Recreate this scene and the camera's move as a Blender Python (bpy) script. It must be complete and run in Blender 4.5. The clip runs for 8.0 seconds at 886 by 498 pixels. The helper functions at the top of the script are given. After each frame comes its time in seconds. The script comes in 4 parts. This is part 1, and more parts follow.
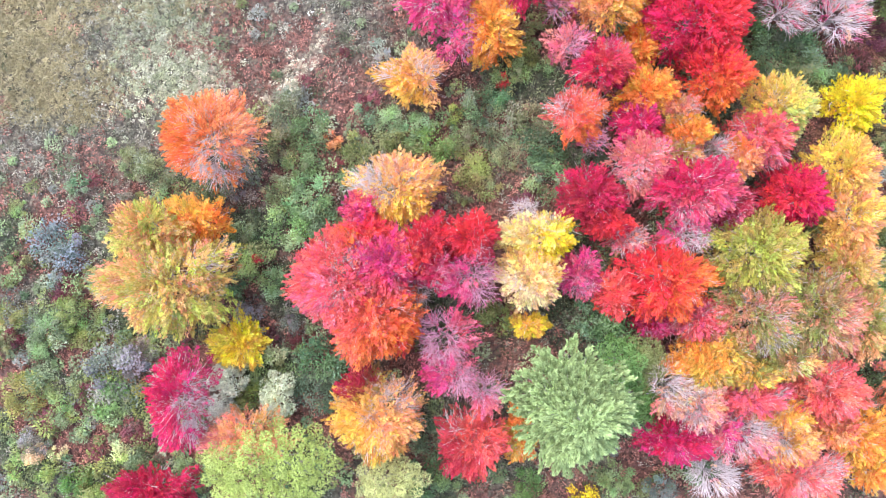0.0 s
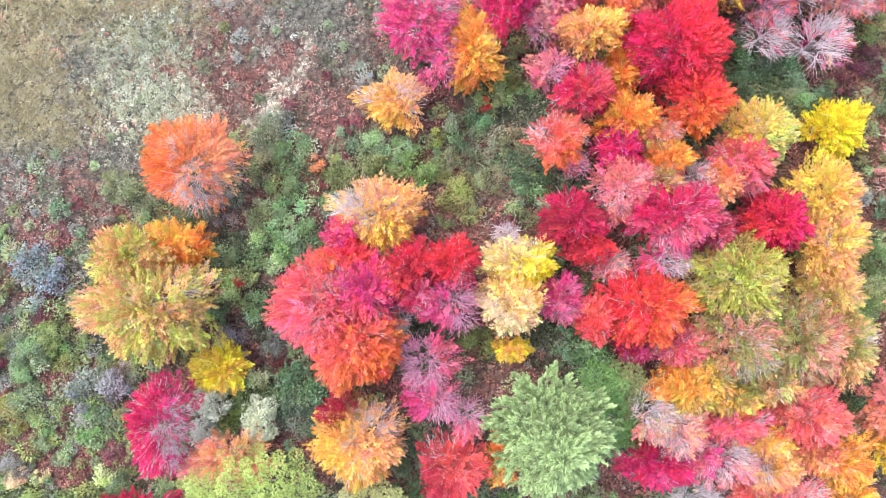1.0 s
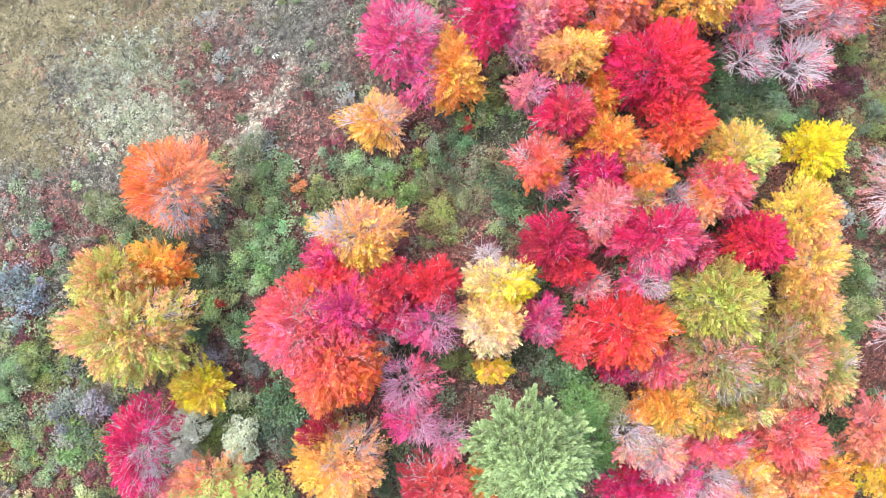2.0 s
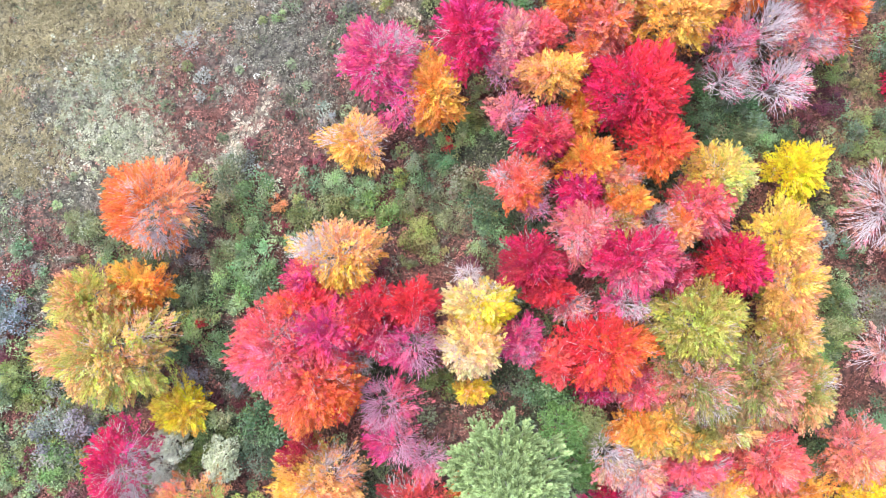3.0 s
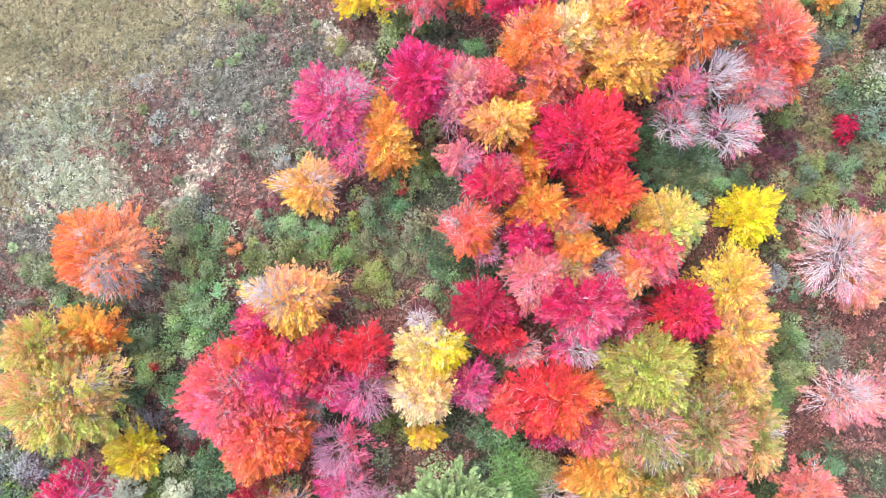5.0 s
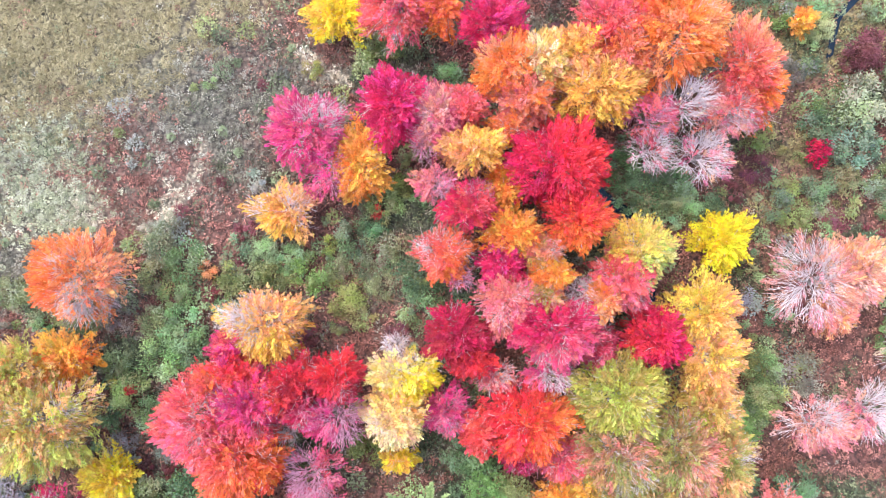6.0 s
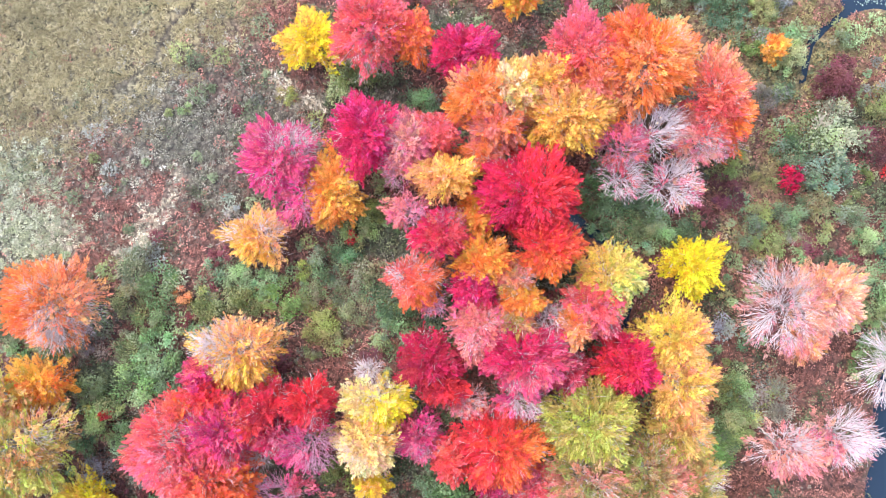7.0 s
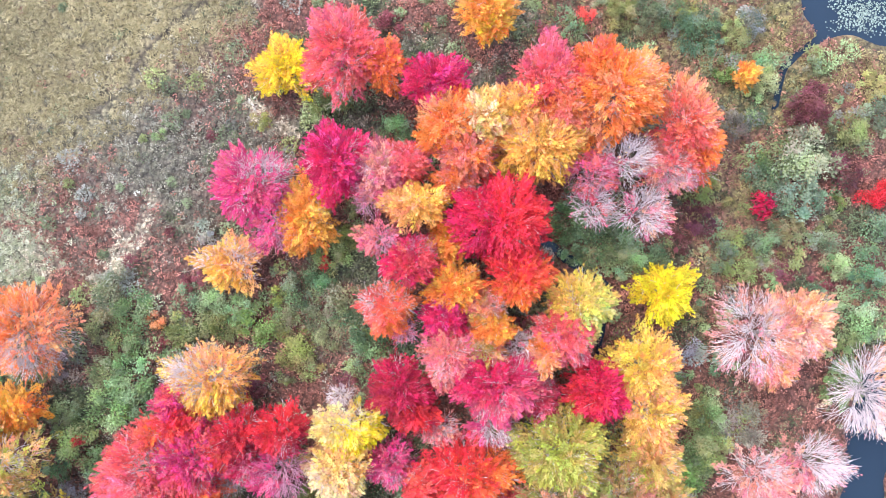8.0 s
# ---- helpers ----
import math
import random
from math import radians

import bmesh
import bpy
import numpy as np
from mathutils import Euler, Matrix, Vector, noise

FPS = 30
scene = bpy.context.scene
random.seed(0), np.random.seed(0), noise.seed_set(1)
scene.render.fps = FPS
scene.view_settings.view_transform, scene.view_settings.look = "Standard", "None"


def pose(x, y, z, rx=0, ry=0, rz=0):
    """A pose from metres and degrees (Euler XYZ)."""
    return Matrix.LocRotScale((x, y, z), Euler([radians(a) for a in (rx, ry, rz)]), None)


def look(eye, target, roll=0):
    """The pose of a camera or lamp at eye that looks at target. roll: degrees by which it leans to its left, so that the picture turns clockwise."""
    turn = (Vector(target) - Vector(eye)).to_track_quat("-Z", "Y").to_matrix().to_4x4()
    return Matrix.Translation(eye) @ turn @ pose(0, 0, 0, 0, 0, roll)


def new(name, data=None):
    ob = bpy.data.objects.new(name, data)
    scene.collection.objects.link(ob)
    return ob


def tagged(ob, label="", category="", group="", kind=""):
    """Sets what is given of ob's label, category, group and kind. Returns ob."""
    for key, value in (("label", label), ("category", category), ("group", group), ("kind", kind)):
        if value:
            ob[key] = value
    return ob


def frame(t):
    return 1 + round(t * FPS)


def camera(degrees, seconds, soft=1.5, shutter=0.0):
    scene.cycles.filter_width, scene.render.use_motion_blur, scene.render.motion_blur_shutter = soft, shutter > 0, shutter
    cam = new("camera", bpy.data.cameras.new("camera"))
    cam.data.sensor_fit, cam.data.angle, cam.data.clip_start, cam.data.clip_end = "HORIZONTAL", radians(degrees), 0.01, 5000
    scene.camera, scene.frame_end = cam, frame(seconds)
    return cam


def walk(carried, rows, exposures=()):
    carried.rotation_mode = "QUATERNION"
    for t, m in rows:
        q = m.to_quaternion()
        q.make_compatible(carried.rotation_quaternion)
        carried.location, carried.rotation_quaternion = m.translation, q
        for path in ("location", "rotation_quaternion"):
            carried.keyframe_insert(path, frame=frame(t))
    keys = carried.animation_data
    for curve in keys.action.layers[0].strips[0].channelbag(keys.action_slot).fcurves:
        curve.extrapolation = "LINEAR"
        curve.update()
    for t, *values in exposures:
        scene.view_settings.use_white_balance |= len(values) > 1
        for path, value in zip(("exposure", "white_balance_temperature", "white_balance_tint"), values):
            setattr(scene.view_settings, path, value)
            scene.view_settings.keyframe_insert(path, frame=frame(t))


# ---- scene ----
cam = camera(61.7, 8.0, soft=0.8)
METRES, EYE, TILT, LEAN, TURN = 20.0, 60.0, -90.0, 0.0, 0.0
ROWS = [
    (0.0, 0.0, 0.0, 0.0, -0.0, 0.0, 0.0),
    (0.5, 0.0349, -0.0004, 0.0446, 0.0, 0.09, 0.0),
    (1.0, 0.07, 0.0003, 0.0874, -0.0, 0.13, 0.0),
    (1.5, 0.1058, 0.0021, 0.1253, -0.01, 0.22, -0.01),
    (3.0, 0.2169, 0.0022, 0.2438, -0.04, 0.19, -0.02),
    (3.5, 0.259, 0.0012, 0.2831, -0.04, 0.21, -0.04),
    (4.0, 0.3033, -0.0009, 0.3244, -0.05, 0.23, -0.05),
    (4.5, 0.3485, -0.0043, 0.3664, -0.1, 0.27, -0.07),
    (6.0, 0.4945, -0.0163, 0.5055, -0.14, 0.32, -0.1),
    (6.5, 0.5466, -0.0214, 0.5552, -0.14, 0.33, -0.12),
    (7.0, 0.5981, -0.0265, 0.605, -0.18, 0.37, -0.13),
    (7.5, 0.6507, -0.032, 0.6557, -0.21, 0.38, -0.15),
    (8.0, 0.7042, -0.037, 0.7066, -0.22, 0.41, -0.17),
]
walk(cam, [(t, pose(0, 0, EYE, TILT, LEAN, TURN) @ pose(METRES * x, METRES * y, METRES * z, 90 + pitch, roll, yaw)) for t, x, y, z, yaw, pitch, roll in ROWS],
     exposures=((0.0, 2.20), (8.0, 2.20)))

# ---- sky and sun: bright, even overcast ----
world = bpy.data.worlds.new("sky")
scene.world = world
world.use_nodes = True
wn = world.node_tree
sky = wn.nodes.new("ShaderNodeTexSky")
sky.sky_type, sky.sun_disc = "NISHITA", False
sky.sun_elevation, sky.sun_rotation = radians(56), radians(-48)
veil = wn.nodes.new("ShaderNodeHueSaturation")
veil.inputs["Saturation"].default_value = 0.8
wn.links.new(sky.outputs[0], veil.inputs["Color"])
wn.links.new(veil.outputs[0], wn.nodes["Background"].inputs["Color"])
wn.nodes["Background"].inputs["Strength"].default_value = 0.15
sun = new("sun", bpy.data.lights.new("sun", "SUN"))
sun.data.energy, sun.data.angle, sun.data.color = 1.1, radians(50), (1.0, 0.97, 0.93)
sun.matrix_world = look((-22, 20, 44), (0, 0, 0))

# ---- colours of leaves and plants ----
TINT = {
    "crimson": (0.66, 0.032, 0.120), "scarlet": (0.78, 0.056, 0.075), "dark_red": (0.48, 0.040, 0.075),
    "coral": (0.82, 0.150, 0.140), "rose": (0.77, 0.180, 0.270), "magenta": (0.70, 0.070, 0.230),
    "orange": (0.87, 0.250, 0.060), "gold": (0.88, 0.500, 0.110), "yellow": (0.90, 0.700, 0.050),
    "cream": (0.88, 0.680, 0.370), "peach": (0.88, 0.405, 0.205), "salmon": (0.83, 0.275, 0.235), "blush": (0.75, 0.335, 0.315),
    "olive": (0.54, 0.455, 0.115), "khaki": (0.370, 0.355, 0.120), "lime": (0.47, 0.550, 0.170),
    "sage": (0.255, 0.300, 0.170), "leaf": (0.315, 0.405, 0.195), "forest": (0.195, 0.285, 0.155),
    "bright": (0.200, 0.340, 0.110), "moss": (0.285, 0.315, 0.130), "limy": (0.330, 0.365, 0.120),
    "sunny": (0.88, 0.610, 0.120), "vermilion": (0.87, 0.235, 0.075), "honey": (0.78, 0.525, 0.130), "shell": (0.86, 0.500, 0.420), "lemon": (0.52, 0.510, 0.130),
    "ash": (0.290, 0.285, 0.250), "pale": (0.520, 0.560, 0.380), "primrose": (0.600, 0.600, 0.270), "ivory": (0.780, 0.800, 0.600), "maroon": (0.230, 0.075, 0.085),
}
WORDS = {
    "sunny": "bright yellow", "shell": "shell pink", "lemon": "yellow-green", "dark_red": "dark red", "sage": "grey-green", "leaf": "mid green", "forest": "dark green", "bright": "fresh green",
    "moss": "olive green", "primrose": "pale yellow-green", "ivory": "ivory-green", "limy": "yellow-green", "ash": "ash grey", "pale": "pale cream-green", "rose": "rose pink",
}


def words(colour):
    return WORDS[colour] if colour in WORDS else colour


# ---- materials ----
def material(name):
    m = bpy.data.materials.new(name)
    m.use_nodes = True
    n = m.node_tree.nodes
    return m, n, m.node_tree.links, n["Principled BSDF"], n["Material Output"]


def leaf_material(name, by_object=False, through_light=0.38, rough=0.6):
    """Thin leaves: colour from the mesh's own tint, mottled, a little light passing through."""
    m, n, l, bsdf, out = material(name)
    tint = n.new("ShaderNodeAttribute")
    tint.attribute_name = "tint"
    colour = tint.outputs["Color"]
    if by_object:
        info, mult = n.new("ShaderNodeObjectInfo"), n.new("ShaderNodeMix")
        mult.data_type, mult.blend_type, mult.inputs["Factor"].default_value = "RGBA", "MULTIPLY", 1.0
        l.new(info.outputs["Color"], mult.inputs["A"])
        l.new(colour, mult.inputs["B"])
        colour = mult.outputs["Result"]
    coord, grain, hsv, span = n.new("ShaderNodeTexCoord"), n.new("ShaderNodeTexNoise"), n.new("ShaderNodeHueSaturation"), n.new("ShaderNodeMapRange")
    grain.inputs["Scale"].default_value, grain.inputs["Detail"].default_value = 9.0, 3.0
    span.inputs["To Min"].default_value, span.inputs["To Max"].default_value = 0.85, 1.15
    l.new(coord.outputs["Object"], grain.inputs["Vector"])
    l.new(grain.outputs["Fac"], span.inputs["Value"])
    l.new(span.outputs[0], hsv.inputs["Value"])
    l.new(colour, hsv.inputs["Color"])
    l.new(hsv.outputs[0], bsdf.inputs["Base Color"])
    bsdf.inputs["Roughness"].default_value = rough
    bsdf.inputs["Specular IOR Level"].default_value = 0.25
    glow, mix = n.new("ShaderNodeBsdfTranslucent"), n.new("ShaderNodeMixShader")
    mix.inputs[0].default_value = through_light
    l.new(hsv.outputs[0], glow.inputs["Color"])
    l.new(bsdf.outputs[0], mix.inputs[1])
    l.new(glow.outputs[0], mix.inputs[2])
    l.new(mix.outputs[0], out.inputs["Surface"])
    return m


def bark_material(name, dark, light, scale):
    m, n, l, bsdf, out = material(name)
    coord, grain, ramp, bump = n.new("ShaderNodeTexCoord"), n.new("ShaderNodeTexNoise"), n.new("ShaderNodeValToRGB"), n.new("ShaderNodeBump")
    grain.inputs["Scale"].default_value, grain.inputs["Detail"].default_value = scale, 6.0
    ramp.color_ramp.elements[0].position, ramp.color_ramp.elements[1].position = 0.35, 0.65
    ramp.color_ramp.elements[0].color, ramp.color_ramp.elements[1].color = (*dark, 1), (*light, 1)
    bump.inputs["Strength"].default_value, bump.inputs["Distance"].default_value = 0.5, 0.02
    l.new(coord.outputs["Object"], grain.inputs["Vector"])
    l.new(grain.outputs["Fac"], ramp.inputs["Fac"])
    l.new(grain.outputs["Fac"], bump.inputs["Height"])
    l.new(ramp.outputs[0], bsdf.inputs["Base Color"])
    l.new(bump.outputs[0], bsdf.inputs["Normal"])
    bsdf.inputs["Roughness"].default_value = 0.85
    return m


LEAF = leaf_material("autumn_leaf")
NEEDLE = leaf_material("pine_needle", through_light=0.15, rough=0.6)
SHRUB_LEAF = leaf_material("shrub_leaf", by_object=True, through_light=0.3)
BRUSH_LEAF = leaf_material("brush_leaf", through_light=0.15, rough=0.75)
BARK = bark_material("grey_bark", (0.20, 0.17, 0.16), (0.42, 0.38, 0.36), 7.0)
TWIG = bark_material("pale_twig_bark", (0.58, 0.475, 0.485), (0.83, 0.725, 0.73), 3.0)
PINK_TWIG = bark_material("rosy_twig_bark", (0.56, 0.22, 0.34), (0.78, 0.45, 0.55), 3.0)
DEADWOOD = bark_material("weathered_wood", (0.42, 0.38, 0.33), (0.70, 0.66, 0.58), 5.0)
STEM = bark_material("brown_stem", (0.07, 0.05, 0.04), (0.16, 0.11, 0.09), 12.0)

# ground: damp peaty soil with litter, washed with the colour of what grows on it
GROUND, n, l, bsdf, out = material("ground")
zone, coord = n.new("ShaderNodeAttribute"), n.new("ShaderNodeTexCoord")
zone.attribute_name = "tint"
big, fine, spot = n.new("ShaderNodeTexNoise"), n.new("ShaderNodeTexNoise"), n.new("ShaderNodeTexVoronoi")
big.inputs["Scale"].default_value, big.inputs["Detail"].default_value = 0.9, 8.0
fine.inputs["Scale"].default_value, fine.inputs["Detail"].default_value = 7.0, 6.0
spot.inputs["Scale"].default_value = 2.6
for tex in (big, fine, spot):
    l.new(coord.outputs["Object"], tex.inputs["Vector"])
hsv, span, add = n.new("ShaderNodeHueSaturation"), n.new("ShaderNodeMapRange"), n.new("ShaderNodeMath")
add.operation = "MULTIPLY_ADD"
add.inputs[1].default_value = 0.6
l.new(fine.outputs["Fac"], add.inputs[0])
l.new(big.outputs["Fac"], add.inputs[2])
span.inputs["From Min"].default_value, span.inputs["From Max"].default_value = 0.45, 1.15
span.inputs["To Min"].default_value, span.inputs["To Max"].default_value = 0.35, 1.45
l.new(add.outputs[0], span.inputs["Value"])
l.new(span.outputs[0], hsv.inputs["Value"])
# near-black gaps between the tufts: soil, with their shade painted into the colour
gap, gapshade = n.new("ShaderNodeMapRange"), n.new("ShaderNodeMix")
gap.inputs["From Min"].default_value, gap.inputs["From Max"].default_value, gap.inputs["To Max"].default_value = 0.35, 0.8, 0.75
gapshade.data_type = "RGBA"
gapshade.inputs["B"].default_value = (0.030, 0.022, 0.020, 1)
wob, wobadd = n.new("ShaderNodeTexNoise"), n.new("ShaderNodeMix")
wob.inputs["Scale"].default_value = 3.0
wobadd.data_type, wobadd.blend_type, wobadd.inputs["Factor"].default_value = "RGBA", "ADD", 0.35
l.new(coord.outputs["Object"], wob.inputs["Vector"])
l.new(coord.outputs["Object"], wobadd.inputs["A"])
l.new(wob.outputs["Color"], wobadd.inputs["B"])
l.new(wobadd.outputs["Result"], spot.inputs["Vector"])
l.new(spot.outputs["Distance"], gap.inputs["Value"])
l.new(gap.outputs[0], gapshade.inputs["Factor"])
l.new(zone.outputs["Color"], gapshade.inputs["A"])
l.new(gapshade.outputs["Result"], hsv.inputs["Color"])
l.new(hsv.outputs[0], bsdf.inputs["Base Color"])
bump = n.new("ShaderNodeBump")
bump.inputs["Strength"].default_value, bump.inputs["Distance"].default_value = 1.0, 0.3
tuft = n.new("ShaderNodeMath")
tuft.operation = "SUBTRACT"
l.new(fine.outputs["Fac"], tuft.inputs[0])
l.new(spot.outputs["Distance"], tuft.inputs[1])
l.new(tuft.outputs[0], bump.inputs["Height"])
l.new(bump.outputs[0], bsdf.inputs["Normal"])
bsdf.inputs["Roughness"].default_value = 0.95

# still dark water
WATER, n, l, bsdf, out = material("water")
bsdf.inputs["Base Color"].default_value = (0.016, 0.028, 0.046, 1)
bsdf.inputs["Roughness"].default_value = 0.12
bsdf.inputs["IOR"].default_value = 1.33
coord, ripple, bump = n.new("ShaderNodeTexCoord"), n.new("ShaderNodeTexNoise"), n.new("ShaderNodeBump")
ripple.inputs["Scale"].default_value, ripple.inputs["Detail"].default_value = 2.5, 4.0
bump.inputs["Strength"].default_value, bump.inputs["Distance"].default_value = 0.15, 0.05
l.new(coord.outputs["Object"], ripple.inputs["Vector"])
l.new(ripple.outputs["Fac"], bump.inputs["Height"])
l.new(bump.outputs[0], bsdf.inputs["Normal"])


# ---- mesh helpers ----
def quads(name, verts, faces, tints=None):
    """A mesh of alike faces (three or four corners each) from arrays; tints: one colour a vertex."""
    me = bpy.data.meshes.new(name)
    verts, faces = np.asarray(verts, np.float32), np.asarray(faces, np.int32)
    me.vertices.add(len(verts))
    me.vertices.foreach_set("co", verts.ravel())
    me.loops.add(faces.size)
    me.loops.foreach_set("vertex_index", faces.ravel())
    me.polygons.add(len(faces))
    me.polygons.foreach_set("loop_start", np.arange(0, faces.size, faces.shape[1], dtype=np.int32))
    me.update(calc_edges=True)
    if tints is not None:
        layer = me.attributes.new("tint", "FLOAT_COLOR", "POINT")
        rgba = np.ones((len(verts), 4), np.float32)
        rgba[:, :3] = tints
        layer.data.foreach_set("color", rgba.ravel())
    return me


def unit(v):
    return v / np.maximum(np.linalg.norm(v, axis=-1, keepdims=True), 1e-6)


def leaves(name, c, d, size, tints, rng, width=0.75, up=0.9, face=None):
    """Small pointed leaves round the points c, laid along d, facing mostly up, or outward by face."""
    k = len(c)
    normal = unit(rng.normal(size=(k, 3)) * 0.6 + (np.array((0, 0, up)) if face is None else face * 1.1))
    d = unit(d)
    side = unit(np.cross(d, normal))
    half, wide = (size * 0.5)[:, None], (size * 0.5 * width)[:, None]
    v = np.stack((c + side * wide - d * half * 0.8, c + d * half * 1.1, c - side * wide - d * half * 0.6), 1)
    return quads(name, v.reshape(-1, 3), np.arange(3 * k).reshape(-1, 3), np.repeat(tints, 3, 0))


def tubes(name, paths, radii, sides=4):
    """Tapered round branches: paths (n, p, 3), radii (n, p)."""
    paths, radii = np.asarray(paths, float), np.asarray(radii, float)
    k, p, _ = paths.shape
    run = unit(paths[:, -1] - paths[:, 0])
    ref = np.where(np.abs(run[:, 2:]) > 0.8, np.array((1.0, 0, 0)), np.array((0, 0, 1.0)))
    u = unit(np.cross(run, ref))
    w = np.cross(run, u)
    ang = np.arange(sides) * 2 * np.pi / sides
    ring = u[:, None] * np.cos(ang)[None, :, None] + w[:, None] * np.sin(ang)[None, :, None]
    v = paths[:, :, None] + radii[:, :, None, None] * ring[:, None]
    i = np.arange(k)[:, None, None] * p * sides + np.arange(p - 1)[None, :, None] * sides
    a, b = np.arange(sides), (np.arange(sides) + 1) % sides
    f = np.stack((i + a, i + b, i + b + sides, i + a + sides), -1)
    return quads(name, v.reshape(-1, 3), f.reshape(-1, 4))


def part(name, me, mat, parent, label=""):
    ob = new(name, me)
    if not me.materials:
        me.materials.append(mat)
    ob.parent = parent
    return tagged(ob, label)


def bend(a, b, lift, rng, wobble=0.12):
    """Three-point curves from a to b that rise by lift in the middle."""
    m = (a + b) / 2 + rng.normal(size=a.shape) * wobble
    m[:, 2] += lift
    return np.stack((a, m, b), 1)


# ---- how the land lies ----
def hump(x, y, px, py, rx, ry=None):
    return np.exp(-(((x - px) / rx) ** 2 + ((y - py) / (ry or rx)) ** 2))


def ripple_noise(x, y, s, seed):
    """Smooth noise between about -1 and 1, from a few crossing waves."""
    r = np.random.default_rng(seed)
    z = 0
    for _ in range(9):
        a, k, p = r.uniform(0, 6.28), r.uniform(0.5, 1.9) / s, r.uniform(0, 6.28)
        z = z + np.sin((x * np.cos(a) + y * np.sin(a)) * k * 2.2 + p + 1.3 * np.sin((x * np.sin(a) - y * np.cos(a)) * k + p * 2))
    return z / 5.0


def along(x, y, *pts):
    """Distance to a line through points."""
    d = np.full(np.shape(x), 1e3)
    for (ax, ay), (bx, by) in zip(pts, pts[1:]):
        t = np.clip(((x - ax) * (bx - ax) + (y - ay) * (by - ay)) / ((bx - ax) ** 2 + (by - ay) ** 2), 0, 1)
        d = np.minimum(d, np.hypot(x - ax - t * (bx - ax), y - ay - t * (by - ay)))
    return d


def wet(x, y):
    """How deep under the bank a spot lies: pond, its outflow, the creek under the trees, the dark pool."""
    wob = ripple_noise(x, y, 2.0, 5) * 0.35
    d = 1.5 - np.hypot((x - 52.5) / 1.84, (y - 35.9) / 1.06) / 3.4 + wob * 0.8
    d = np.maximum(d, (0.40 + wob * 0.4 - along(x, y, (46.5, 32.6), (44.0, 31.2), (42.4, 29.6), (41.7, 26.3))) / 0.8)
    d = np.maximum(d, (0.12 + wob * 0.6 - along(x, y, (41.7, 26.3), (39.8, 24.4), (38.2, 22.6), (37.1, 19.3), (37.5, 16.5))) / 0.8)
    d = np.maximum(d, (0.45 + wob * 0.7 - along(x, y, (20.6, 17.6), (22.0, 16.0), (23.9, 14.2), (27.8, 11.4), (27.1, 5.4), (23.9, 2.2))) / 0.9)
    d = np.maximum(d, (2.1 + wob - along(x, y, (50.5, 3.0), (49.2, -2.0), (48.6, -9.0))) / 1.2)
    return np.clip(d, -1, 1)


def land(x, y):
    return ripple_noise(x, y, 6.0, 2) * 0.08 - 0.75 * np.clip(wet(x, y) * 1.3 + 0.25, 0, 1)


GROWTH = ("grass", "grey", "lichen", "red", "green", "sand", "sedge", "rust")
PALETTE = {
    "grass": ((0.365, 0.30, 0.165), (0.42, 0.35, 0.205), (0.30, 0.245, 0.135)), "grey": ((0.28, 0.255, 0.195), (0.355, 0.325, 0.265), (0.195, 0.185, 0.135)),
    "lichen": ((0.45, 0.45, 0.30), (0.53, 0.52, 0.385), (0.36, 0.37, 0.235)), "red": ((0.36, 0.150, 0.120), (0.43, 0.195, 0.155), (0.255, 0.12, 0.095)),
    "green": ((0.13, 0.165, 0.085), (0.215, 0.235, 0.13), (0.10, 0.125, 0.075)), "sand": ((0.58, 0.50, 0.38), (0.66, 0.58, 0.46), (0.44, 0.36, 0.27)),
    "sedge": ((0.38, 0.31, 0.14), (0.32, 0.28, 0.13), (0.28, 0.20, 0.11)), "rust": ((0.33, 0.17, 0.115), (0.40, 0.22, 0.15), (0.24, 0.125, 0.09)),
}


def game_trail(x, y):
    """Distance to the narrow trodden trails through the meadow."""
    wob = ripple_noise(x, y, 1.6, 21) * 0.25
    one = along(x, y, (-5.4, 34.8), (-7.6, 33.2), (-10.4, 30.3), (-11.6, 27.6), (-14.6, 25.4), (-19.5, 24.2))
    two = along(x, y, (-10.4, 30.3), (-9.2, 28.4), (-7.2, 26.8), (-5.6, 25.0))
    return np.minimum(one, two) + wob


